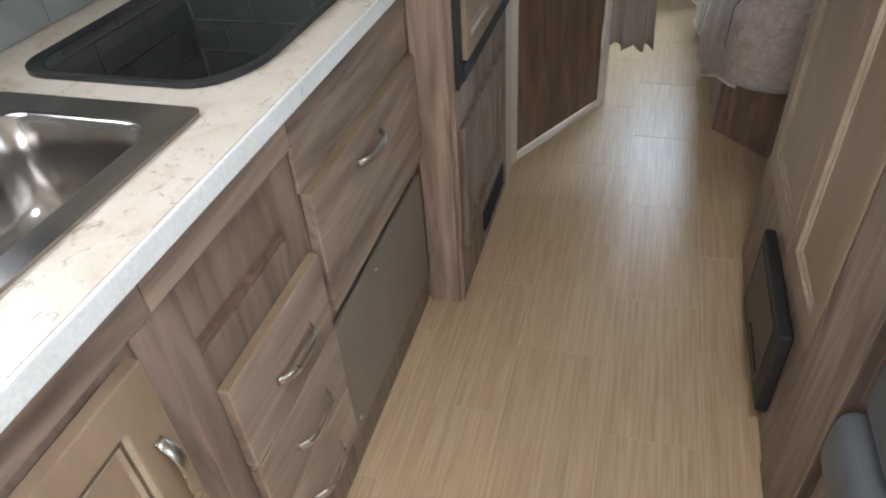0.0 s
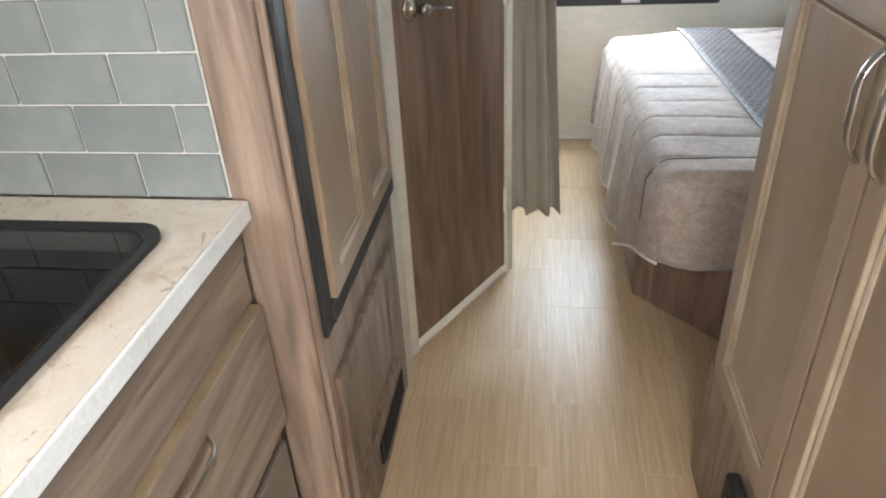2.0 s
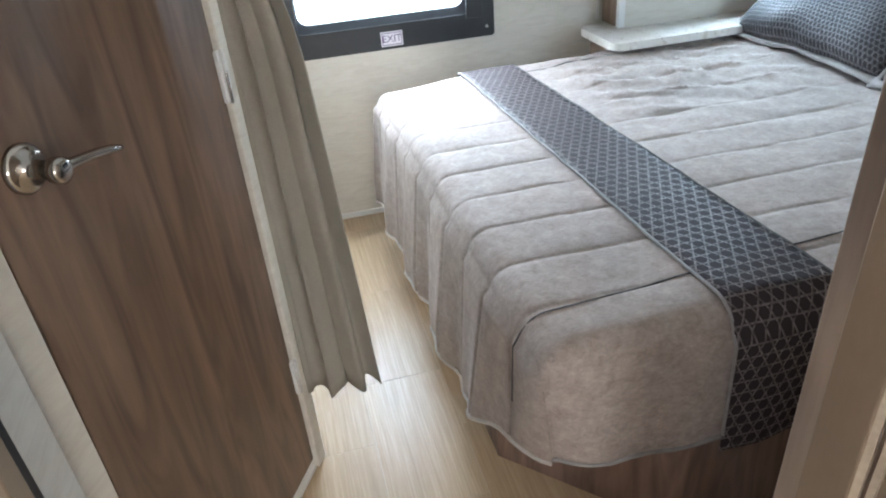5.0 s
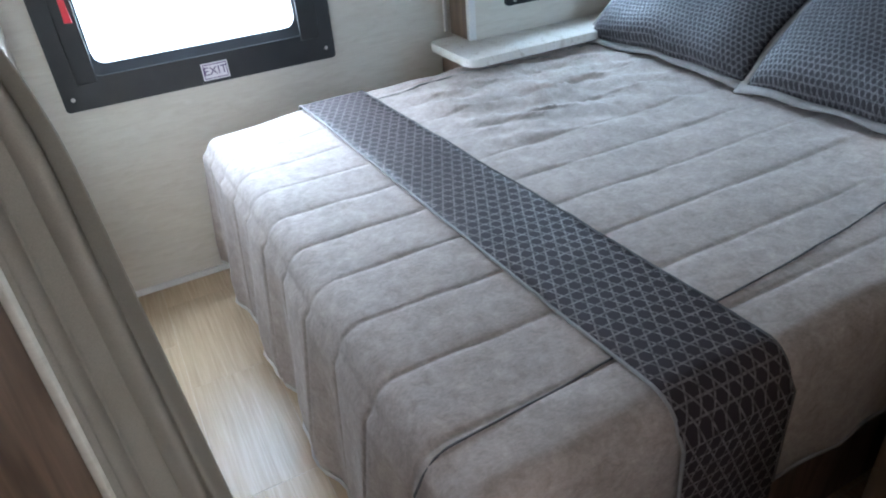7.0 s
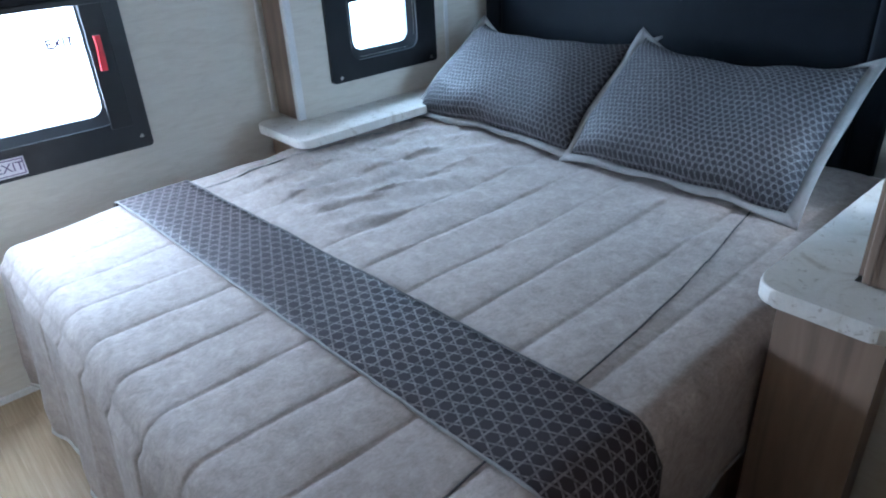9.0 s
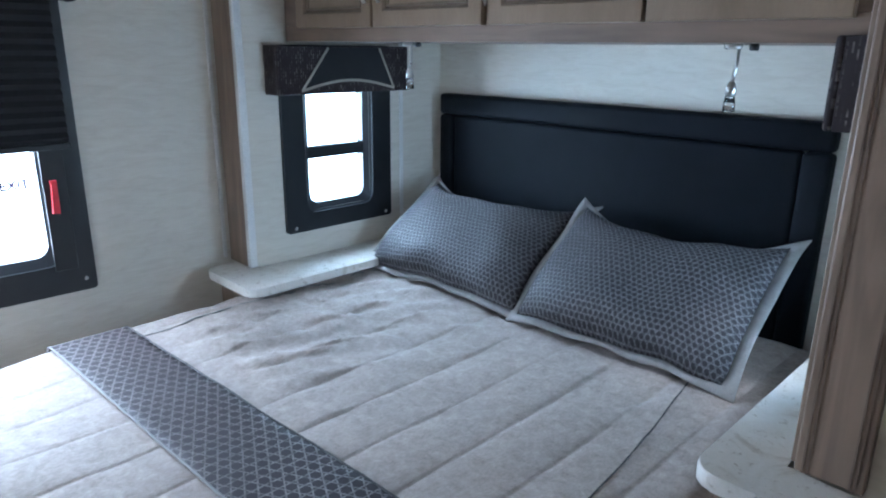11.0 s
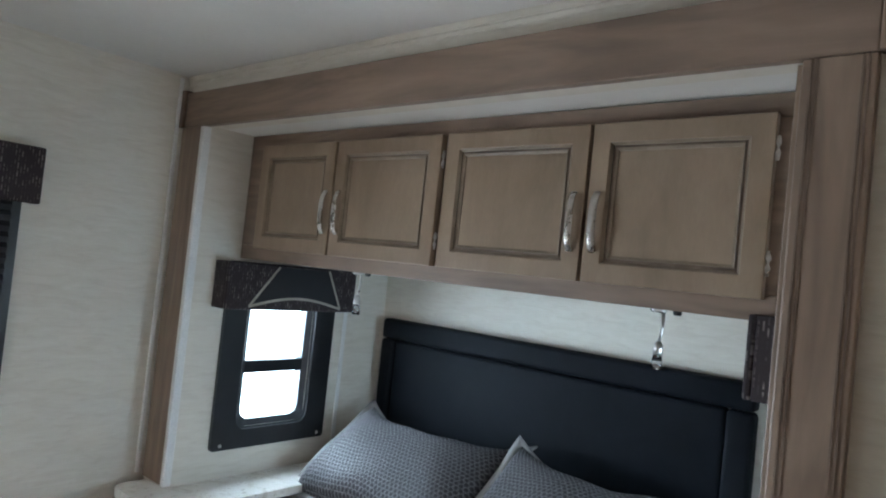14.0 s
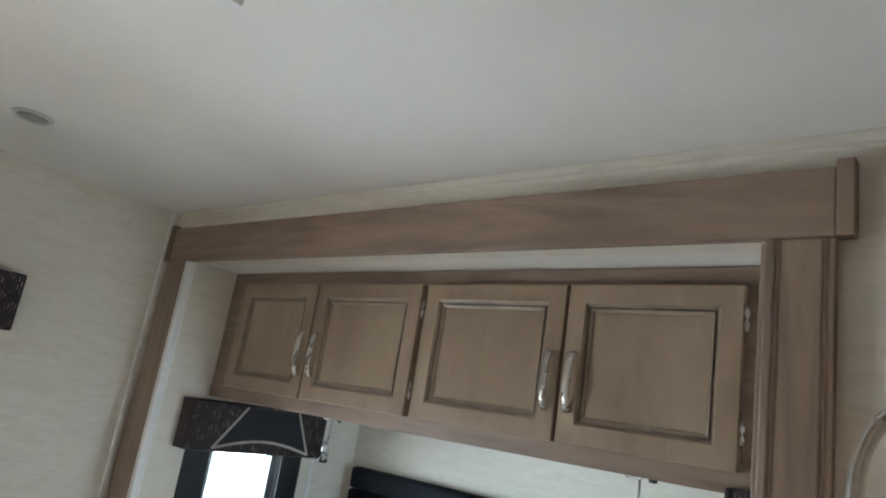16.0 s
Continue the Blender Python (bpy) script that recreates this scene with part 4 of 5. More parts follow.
part("tray", prism(bmesh.new(), hob_outline(0.020), 0.881, 0.884), BLACK_PLASTIC, hob)
part("rim", ring(bmesh.new(), hob_outline(0.0), hob_outline(0.016), 0.9155, 0.9235, None, 0.003), BLACK_FRAME, hob)
part("inner_wall", ring(bmesh.new(), hob_outline(0.0162), hob_outline(0.019), 0.881, 0.919), BLACK_PLASTIC, hob)
for cx, cy, r in ((-0.476, 1.185, 0.030), (-0.52, 1.385, 0.034)):
    bu = part("burner", lathe(bmesh.new(), [(r * 1.5, 0.8842), (r * 1.45, 0.887), (r, 0.889), (r, 0.897), (r * 0.9, 0.9)], (cx, cy, 0), k=24), NICKEL, hob, "steel burner", True)
    part("cap", lathe(bmesh.new(), [(r * 0.8, 0.9002), (r * 0.8, 0.904), (r * 0.6, 0.906)], (cx, cy, 0), k=24), BLACK_PLASTIC, bu, smooth=True)
cover = part("glass_cover", prism(bmesh.new(), hob_outline(0.0165), 0.9165, 0.9205), glass("smoked_glass", (0.09, 0.09, 0.10), 0.015, 1.36), hob, "dark smoked glass cover")
cover.visible_shadow = False

# refrigerator and its tall cabinet
FX = -0.165
fcab = thing("refrigerator_cabinet", (-0.48, 2.0, 0), "tall taupe wood-grain cabinet round the refrigerator", "cabinet")
part("side_panel", boxes((XL + 0.002, -0.181, 1.660, 1.680, 0, ZC - 0.001)), OAK_V, fcab)
part("corner_stile", box(bmesh.new(), -0.262, FX - 0.012, 1.645, 1.6595, 0, ZC - 0.001, 0.004, 2), OAK_V, fcab)
part("front_stile", box(bmesh.new(), -0.180, FX - 0.002, 1.6605, 1.672, 0, ZC - 0.001, 0.002, 2), OAK_V, fcab)
part("back_box", boxes((XL + 0.002, -0.24, 1.681, 2.335, 0, 0.63)), OAK_V, fcab)
part("upper_panel", boxes((-0.20, FX - 0.002, 1.681, 2.335, 1.83, ZC - 0.001)), OAK_V, fcab)
part("end_panel", boxes((XL + 0.002, -0.195, 2.336, 2.350, 0, ZC - 0.001)), OAK_V, fcab)
part("end_stile", boxes((-0.194, FX - 0.004, 2.258, 2.350, 0, ZC - 0.001)), WALL, fcab, "pale linen-wrapped end stile")
part("lower_front", boxes((-0.239, FX - 0.004, 1.6725, 2.257, 0, 0.630)), OAK_V, fcab)
FM = plane_at((FX - 0.004, 0, 0), (0, 1, 0), (1, 0, 0))
ld = panel_door(fcab, FM, 1.690, 2.165, 0.170, 0.530, thick=0.014, rail=0.05, frame_mat=OAK_V, inset_mat=OAK_V, label="low wood-grain door", edge_mat=OAK_V)
gr = part("floor_grille", box(bmesh.new(), 1.905, 2.170, 0.060, 0.150, 0.0005, 0.008, 0.002, 2, FM), BLACK_PLASTIC, fcab, "black floor-level air grille")
for i in range(5):
    part("slat", box(bmesh.new(), 1.912, 2.163, 0.068 + i * 0.016, 0.074 + i * 0.016, 0.0082, 0.012, 0.001, 1, FM), BLACK_PLASTIC, gr)

fridge = thing("refrigerator", (-0.45, 1.96, 0.632), "built-in refrigerator with glazed taupe door panels and black frame", "refrigerator")
part("body", boxes((XL + 0.004, -0.23, 1.684, 2.25, 0.634, 1.825)), BLACK_PLASTIC, fridge)
part("black_frame", boxes((-0.229, FX + 0.006, 1.673, 1.715, 0.634, 1.825), (-0.229, FX + 0.006, 2.225, 2.255, 0.690, 1.825), (-0.229, FX + 0.008, 1.7155, 2.255, 0.634, 0.676), (-0.229, FX + 0.006, 1.7155, 2.224, 1.79, 1.825), bevel=0.003), BLACK_PLASTIC, fridge, "black plastic surround")
RM = plane_at((FX - 0.010, 0, 0), (0, 1, 0), (1, 0, 0))
for u0, u1 in ((1.720, 1.988), (1.990, 2.222)):
    panel_door(fridge, RM, u0, u1, 0.686, 1.782, thick=0.026, rail=0.042 if u0 < 1.9 else 0.036, label="glazed taupe refrigerator door panel")

# kitchen tile backsplash: grout beds; the tiles follow at the end
splash_s = tagged(slab("backsplash", (XL + 0.010, -0.2625, 1.6475, 1.6595, 0.9155, 1.2035), GROUT), "grey glazed subway tile backsplash beside the refrigerator", "backsplash", kind="structure")
splash_w = tagged(slab("backsplash", (XL + 0.001, XL + 0.008, -0.62, 1.6470, 0.9155, 1.2035), GROUT), "grey glazed subway tile backsplash behind the counter", "backsplash", kind="structure")

# ---- wardrobe ----
WX = 0.600
ward = thing("wardrobe", (1.03, 1.66, 0), "tall glazed taupe wardrobe with two lower doors", "wardrobe")
part("body", boxes((WX + 0.001, XR - 0.001, 1.300, 2.000, 0, ZC - 0.001)), OAK_V, ward)
part("plinth", box(bmesh.new(), WX - 0.016, WX, 1.300, 2.021, 0.0, 0.338, 0.002), OAK_V, ward, "wood-grain plinth panel")
part("far_stile", box(bmesh.new(), WX - 0.012, WX, 1.992, 2.018, 0.3425, ZC - 0.001, 0.002), OAK_V, ward)
WM = plane_at((WX, 0, 0), (0, 1, 0), (-1, 0, 0))
HM = plane_at((WX - 0.020, 0, 0), (0, 1, 0), (-1, 0, 0))
dA = panel_door(ward, WM, 1.602, 1.988, 0.342, 1.188, rail=0.050)
bow_handle(dA, HM, 1.634, 1.058, 0.140)
dB = panel_door(ward, WM, 1.296, 1.594, 0.342, 1.188, rail=0.050)
bow_handle(dB, HM, 1.566, 1.060, 0.140)
dC = panel_door(ward, WM, 1.304, 1.988, 1.225, 1.93, rail=0.050, label="upper glazed door")
WS = plane_at((0, 2.001, 0), (1, 0, 0), (0, 1, 0))
dD = panel_door(ward, WS, 0.602, 1.40, 0.30, 1.90, thick=0.018, rail=0.055, label="glazed wardrobe door on the bedroom side")
bow_handle(dD, plane_at((0, 2.019, 0), (1, 0, 0), (0, 1, 0)), 0.652, 1.430, 0.135, rise=0.032)
part("middle_rail", box(bmesh.new(), 1.304, 1.988, 1.194, 1.2215, 0.0005, 0.012, 0.002, 2, WM), OAK_H, ward)

speaker = thing("floor_heater_vent", (0.58, 1.55, 0.05), "black box vent cover with dark grey panel on wardrobe plinth", "vent")
SX = WX - 0.017
vb = part("housing", box(bmesh.new(), SX - 0.026, SX, 1.375, 1.738, 0.070, 0.304, 0.007, 3), BLACK_PLASTIC, speaker)
part("grille_panel", box(bmesh.new(), SX - 0.0285, SX - 0.0262, 1.428, 1.708, 0.100, 0.276, 0.001), GRAPHITE, speaker, "dark grey grille panel")
part("ridge", box(bmesh.new(), SX - 0.0315, SX - 0.0287, 1.440, 1.60, 0.120, 0.126, 0.001), BLACK_PLASTIC, speaker)

# ---- dinette bench ----
bench = thing("dinette_bench", (1.02, 0.9, 0), "dinette bench with wood-grain end panel and grey cushions", "bench")
PM = plane_at((0.578, 0, 0), (0, 1, 0), (-1, 0, 0))
prof = [(1.095, 0.0), (1.292, 0.0), (1.274, 0.74)] + [(1.235 + 0.039 * math.cos(radians(a)), 0.765 + 0.04 * math.sin(radians(a))) for a in range(0, 91, 15)] + [(1.14, 0.812)] + [(1.135 - 0.045 * math.sin(radians(a)), 0.765 + 0.045 * math.cos(radians(a))) for a in range(15, 91, 15)]
part("end_panel", prism(bmesh.new(), prof, -0.020, 0.0, PM, 0.002), OAK_V, bench)
part("panel_edge", ring(bmesh.new(), [(u, v) for u, v in prof], [(u + (0.003 if u < 1.19 else -0.003), v - 0.002) for u, v in prof], -0.018, -0.002, PM), GLAZE_EDGE, bench, "pale panel edge")
part("seat_box", boxes((0.62, XR - 0.001, 0.35, 1.09, 0, 0.34)), OAK_V, bench)
part("back_board", boxes((0.60, XR - 0.001, 1.094, 1.290, 0, 0.78)), OAK_V, bench)
part("seat_cushion", box(bmesh.new(), 0.566, XR - 0.003, 0.33, 1.088, 0.341, 0.47, 0.035, 4), GREY_VINYL, bench, "grey leatherette seat cushion", True)
part("back_cushion", box(bmesh.new(), 0.590, XR - 0.003, 0.900, 1.092, 0.472, 0.80, 0.04, 4), GREY_VINYL, bench, "grey leatherette back cushion", True)

# ---- nightstands ----
ns = thing("nightstand", (1.40, 2.30, 0), "wood-grain nightstand beside the slide-out post", "nightstand")
part("body", boxes((1.362, 1.4335, 2.212, 2.378, 0, 0.7035), (1.434, SXB - 0.01, 2.302, 2.378, 0, 0.7035)), SOFT_OAK_V, ns)
def tray(bm, front, back, y0, y1, yb0, z0, z1, flip=False):
    r, pts = 0.04, []
    for i in range(7):
        a = radians(180 + 90 * i / 6)
        pts.append((front + r + r * math.cos(a), y0 + r + r * math.sin(a)))
    pts += [(1.4345, y0), (1.4345, yb0), (back, yb0), (back, y1)]
    for i in range(7):
        a = radians(90 + 90 * i / 6)
        pts.append((front + r + r * math.cos(a), y1 - r + r * math.sin(a)))
    return prism(bm, pts, z0, z1, None, 0.004)


part("top", tray(bmesh.new(), 1.326, SXB - 0.012, 2.192, 2.412, 2.302, 0.704, 0.7355), STONE, ns, "cream mottled laminate top")
fs = thing("bedside_shelf", (1.40, 3.95, 0), "cream laminate bedside shelf on a wood-grain box", "shelf")
bm = tray(bmesh.new(), 1.322, SXB - 0.012, -4.110, -3.805, -3.994, 0.637, 0.6655)
bmesh.ops.transform(bm, matrix=Matrix.Diagonal((1, -1, 1, 1)), verts=bm.verts)
part("top", bm, STONE, fs, "cream mottled laminate top")
part("body", boxes((1.372, 1.4335, 3.90, 4.100, 0, 0.6365), (1.434, SXB - 0.012, 3.93, 3.994, 0, 0.6365)), SOFT_OAK_V, fs)

# ---- overhead cabinet in the slide-out ----
OX = 1.608
oh = thing("overhead_cabinet", (1.95, 3.16, 1.40), "glazed taupe overhead cabinet with four doors", "cabinet")
part("body", boxes((OX + 0.019, SXB - 0.001, 2.300, 3.988, 1.402, 1.808)), SOFT_OAK_H, oh)
part("face_frame", boxes((OX, OX + 0.0185, 2.300, 3.988, 1.400, 1.446), (OX, OX + 0.0185, 2.300, 3.988, 1.765, 1.808), (OX, OX + 0.0185, 2.300, 2.366, 1.4465, 1.7645), (OX, OX + 0.0185, 3.102, 3.142, 1.4465, 1.7645),
                         (OX, OX + 0.0185, 3.886, 3.988, 1.4465, 1.7645), bevel=0.001), SOFT_OAK_H, oh)
OM = plane_at((OX, 0, 0), (0, 1, 0), (-1, 0, 0))
OHM = plane_at((OX - 0.020, 0, 0), (0, 1, 0), (-1, 0, 0))
for y0, y1, hy, ey in ((2.357, 2.712, 2.690, 2.357), (2.720, 3.112, 2.744, None), (3.132, 3.526, 3.500, 3.132), (3.534, 3.895, 3.558, None)):
    d = panel_door(oh, OM, y0, y1, 1.438, 1.769, rail=0.041, edge_mat=GLAZE_EDGE_SHADED, label="glazed taupe framed cabinet door")
    bow_handle(d, OHM, hy, 1.562, 0.124, rise=0.014)
    if ey is not None:
        for z in (1.502, 1.706):
            s = -1 if abs(ey - y0) < 0.01 else 1
            part("hinge", tube(bmesh.new(), [(OX - 0.010, ey + s * 0.003, z - 0.022), (OX - 0.0125, ey + s * 0.004, z - 0.008), (OX - 0.0125, ey + s * 0.004, z + 0.008), (OX - 0.010, ey + s * 0.003, z + 0.022)], [0.003, 0.0048, 0.0048, 0.003], 8), NICKEL, d, "nickel hinge", True)


def reading_lamp(y):
    t = thing("reading_lamp", (1.75, y, 1.40), "small nickel reading lamp with a clear glass shade", "lamp", "lamps under the overhead cabinet")
    part("mount", lathe(bmesh.new(), [(0.018, 0), (0.018, -0.008), (0.013, -0.011)], (1.75, y + 0.012, 1.4005), k=20), NICKEL, t, smooth=True)
    part("switch", tube(bmesh.new(), [(1.75, y - 0.022, 1.394), (1.75, y - 0.036, 1.394)], 0.007, 10), BLACK_PLASTIC, t, "dark knob", True)
    part("stem", tube(bmesh.new(), [(1.75, y, 1.392), (1.752, y + 0.002, 1.36), (1.75, y + 0.006, 1.325)], 0.0035, 8), NICKEL, t, smooth=True)
    part("socket", lathe(bmesh.new(), [(0.005, 1.328), (0.0095, 1.320), (0.0105, 1.300)], (1.75, y + 0.006, 0), k=16), NICKEL, t, smooth=True)
    bm = bmesh.new()
    tube(bm, [(1.75, y + 0.006, z) for z in (1.299, 1.285, 1.268)], [0.009, 0.0115, 0.012], 16, cap=False)
    sh = part("shade", bm, LAMP_GLASS, t, "clear glass shade", True)
    q = sh.modifiers.new("thickness", "SOLIDIFY")
    q.thickness = 0.001
    return t


reading_lamp(3.548)
reading_lamp(2.592)

# ---- bed ----
bed = thing("bed", (1.4, 3.15, 0), "platform bed with a wood-grain base and clipped corner", "bed")
part("base", prism(bmesh.new(), [(0.522, 2.766), (0.822, 2.452), (2.262, 2.452), (2.262, 3.880), (0.522, 3.880)], 0.0, 0.34), PINK_OAK, bed)
part("mattress", box(bmesh.new(), 0.530, 2.262, 2.452, 3.880, 0.341, 0.585, 0.04, 3), WHITE_TRIM, bed, "white mattress under the quilt", True)

headboard = thing("headboard", (2.29, 3.25, 0.45), "padded black leatherette headboard with a raised border", "headboard")
HBM = plane_at((SXB - 0.002, 0, 0), (0, 1, 0), (-1, 0, 0))
for spec in ((2.530, 3.946, 1.138, 1.216), (2.530, 2.604, 0.45, 1.137), (3.880, 3.946, 0.45, 1.137)):
    part("border", box(bmesh.new(), *spec, 0.0, 0.056, 0.014, 3, HBM), LEATHER, headboard, "padded border", True)
part("centre_pad", box(bmesh.new(), 2.606, 3.878, 0.45, 1.136, 0.0, 0.044, 0.014, 3, HBM), LEATHER, headboard, "padded centre", True)

BX, BY0, BY1, BZ, BR = 0.545, 2.450, 3.892, 0.606, 0.055


Q = math.pi * BR / 2


def fold(a):
    """Along the cloth's length: 0 and up lies flat, below 0 it rounds the edge and hangs down."""
    if a >= 0:
        return a, 0.0
    q = math.pi * BR / 2
    if a > -q:
        th = -a / BR
        return -BR * math.sin(th), BR * (1 - math.cos(th))
    return -BR, BR - a - q


def spread_point(a, b, lift=0.0):
    """a: from the foot edge towards the head; b: from the near edge towards the wall."""
    wide = BY1 - BY0
    if a < -Q:
        k = min(1.0, max(0.0, b / 0.42))
        a = -Q + (a + Q) * (0.60 + 0.40 * k * k * (3 - 2 * k))
    px, dx = fold(a)
    if b <= wide / 2:
        py, dy = fold(b)
        y, ny = BY0 + py, -1
    else:
        py, dy = fold(wide - b)
        y, ny = BY1 - py, 1
    x = BX + px
    flat_x, flat_y = dx < BR * 0.9, dy < BR * 0.9
    ch = (y - 2.527) / 0.1465
    off = abs(ch - round(ch)) * 0.1465
    puff = 0.0 if lift else 0.0022 * (1 - math.exp(-(off / 0.0045) ** 2)) + 0.0016 * math.sin(math.pi * (ch - math.floor(ch)))
    wr = 0.0
    if flat_x and flat_y:
        k = 0.14 + 1.9 * min(1.0, max(0.0, (x - 1.0) / 0.15)) * math.exp(-((x - 1.35) / 0.55) ** 2 - ((y - 3.62) / 0.32) ** 2) + 0.35 * math.exp(-((x - 1.75) / 0.30) ** 2)
        w1 = 1 - abs(noise.noise(Vector((x * 2.6, y * 17 + x * 4.5, 0.3))))
        w2 = 1 - abs(noise.noise(Vector((x * 4.5 + 3.1, y * 30 + x * 11, 4.3))))
        wr = (0.011 * w1 ** 4 + 0.006 * w2 ** 4) * k + 0.005 * noise.noise(Vector((x * 3, y * 3, 1.7))) + 0.003 * noise.noise(Vector((x * 9, y * 9, 5.7)))
    if flat_x and flat_y:
        z = BZ - (dx ** 3 + dy ** 3) ** (1 / 3) + puff + wr + lift
    else:
        z = BZ - (dx ** 3 + dy ** 3) ** (1 / 3)
    hang = min(1.0, max(dx, dy) / 0.35)
    if not flat_x:
        x -= (puff * 2.6 + lift) + hang * min(1.0, max(0.0, (y - BY0 + BR) / 0.25)) * (0.030 + 0.014 * math.sin(y * 19 + 1.0) + 0.008 * math.sin(y * 43))
    if not flat_y:
        y += ny * (lift + hang * min(1.0, max(0.0, (x - BX + BR) / 0.25)) * (0.008 + 0.006 * math.sin(x * 17) + 0.004 * math.sin(x * 41 + 2)))
    if not lift and y > 3.4 and x < 0.85:
        z -= 0.022 * min(1.0, (0.85 - x) / 0.3) * min(1.0, (y - 3.4) / 0.4)
    # the near foot corner is rounded in plan
    rr = 0.035 + 0.10 * min(1.0, max(0.0, (BZ - 0.06 - z) / 0.2))
    cx, cy = BX - BR + rr, BY0 - BR + rr
    ex, ey = x - cx, y - cy
    if ex < 0 and ey < 0:
        k = max(-ex, -ey) / math.hypot(ex, ey)
        x, y = cx + ex * k, cy + ey * k
    return Vector((x, y, z))


def cloth(a_list, b_list, skip=None, lift=0.0, along=lambda a, b: a):
    bm = bmesh.new()
    uv = bm.loops.layers.uv.new("UVMap")
    g = [[bm.verts.new(spread_point(along(a, b), b, lift)) for b in b_list] for a in a_list]
    for i in range(len(a_list) - 1):
        for j in range(len(b_list) - 1):
            if skip and skip((a_list[i] + a_list[i + 1]) / 2, (b_list[j] + b_list[j + 1]) / 2):
                continue
            f = bm.faces.new((g[i][j], g[i + 1][j], g[i + 1][j + 1], g[i][j + 1]))
            for lp_, (ii, jj) in zip(f.loops, ((i, j), (i + 1, j), (i + 1, j + 1), (i, j + 1))):
                lp_[uv].uv = (along(a_list[ii], b_list[jj]), b_list[jj])
    bmesh.ops.delete(bm, geom=[v for v in bm.verts if not v.link_faces], context="VERTS")
    return bm


def steps(lo, hi, d):
    k = max(1, round((hi - lo) / d))
    return [lo + (hi - lo) * i / k for i in range(k + 1)]


WIDE = BY1 - BY0
FOOT, NEAR, FAR = 0.370, 0.215, 0.30
spread = thing("bedspread", (1.4, 3.15, 0.55), "grey heathered channel-quilted bedspread hanging over the foot", "bedspread")
lines = [2.527 + 0.1465 * k - BY0 for k in range(0, 10)]
CH = sorted({round(v, 4) for y in lines for v in (y - 0.045, y - 0.020, y - 0.010, y - 0.005, y, y + 0.005, y + 0.010, y + 0.020, y + 0.045, y + 0.073) if 0.004 < v < WIDE - 0.004})
CH = [0.0, 0.03, 0.05] + [v for v in CH if v > 0.056] + [WIDE]
A = steps(-Q - FOOT, -Q, 0.025) + steps(-Q, 0, 0.011)[1:] + steps(0, 1.705, 0.016)[1:]
B = steps(-Q - NEAR, -Q, 0.024) + steps(-Q, 0, 0.011)[1:] + CH[1:] + steps(WIDE, WIDE + Q, 0.011)[1:] + steps(WIDE + Q, WIDE + Q + FAR, 0.03)[1:]
qc = part("quilt", cloth(A, B, lambda a, b: a < -Q and (b < -Q or b > WIDE + Q)), QUILT, spread, smooth=True)
q = qc.modifiers.new("thickness", "SOLIDIFY")
q.thickness, q.offset = 0.008, -1
bm = bmesh.new()
tube(bm, [spread_point(-Q - FOOT + 0.004, b) for b in steps(-Q, WIDE + Q, 0.03)], 0.005, 6)
part("hem_piping", bm, QUILT_BACK, spread, "pale piping along the foot hem", True)
bm = bmesh.new()
tube(bm, [spread_point(a, -Q - NEAR + 0.004) for a in steps(-Q, 1.70, 0.04)], 0.005, 6)
part("hem_piping", bm, FLANGE, spread, "grey piping along the side hem", True)


def border(a):
    """The near border seam, which runs slightly inwards towards the head."""
    x = a + BX
    return 2.512 + 0.066 * max(0.0, x - 0.5) + 0.045 * (max(0.0, x - 1.09) / 0.76) ** 2 - BY0


bm = bmesh.new()
tube(bm, [spread_point(a, border(a)) for a in [-Q - 0.20, -Q - 0.12, -Q - 0.05, -Q, -0.06, -0.03] + steps(-0.01, 1.70, 0.016)], 0.0022, 6)
part("seam", bm, SEAM, spread, "dark seam cord", True)
bm = bmesh.new()
tube(bm, [spread_point(a, WIDE - 0.075) for a in steps(0.45, 1.70, 0.03)], 0.0026, 6)
part("seam", bm, FLANGE, spread, "grey seam cord", True)
bm = bmesh.new()
tube(bm, [spread_point(-Q - FOOT * d, -Q) + Vector((-0.001, -0.001, 0)) for d in (0.0, 0.2, 0.4, 0.6, 0.8, 0.97)], 0.0016, 6)
part("corner_seam", bm, QUILT, spread, "corner seam", True)
bm = bmesh.new()
bmesh.ops.create_icosphere(bm, subdivisions=2, radius=0.006)
bmesh.ops.transform(bm, matrix=Matrix.Translation(spread_point(-Q * 0.5, -Q * 0.5) + Vector((0.0, 0, 0.002))) @ Matrix.Diagonal((1.0, 0.8, 0.9, 1)), verts=bm.verts)
part("corner_tuck", bm, QUILT, spread, "puckered corner tuck", True)

runner = thing("bed_runner", (0.92, 3.1, 0.6), "dark plum-grey woven lattice bed runner across the quilt", "bed runner")


def askew(i, b):
    t = min(1.0, max(0.0, b / WIDE))
    lo, hi = 0.282 - 0.042 * t, 0.500 - 0.062 * t
    return lo + (hi - lo) * i


RA = steps(0.0, 1.0, 0.11)
RB = steps(-Q - 0.235, -Q, 0.02) + steps(-Q, 0, 0.011)[1:] + CH[1:] + steps(WIDE, WIDE + Q, 0.011)[1:] + steps(WIDE + Q, WIDE + Q + 0.1, 0.03)[1:]
rc = part("cloth", cloth(RA, RB, None, 0.008, askew), RUNNER, runner, smooth=True)
q = rc.modifiers.new("thickness", "SOLIDIFY")
q.thickness, q.offset = 0.004, 1
for e in (0.0, 1.0):
    bm = bmesh.new()
    tube(bm, [spread_point(askew(e, b), b, 0.011) for b in RB[2:]], 0.003, 6)
    part("edge_cord", bm, SEAM if e > 0.3 else FLANGE, runner, "corded edge", True)


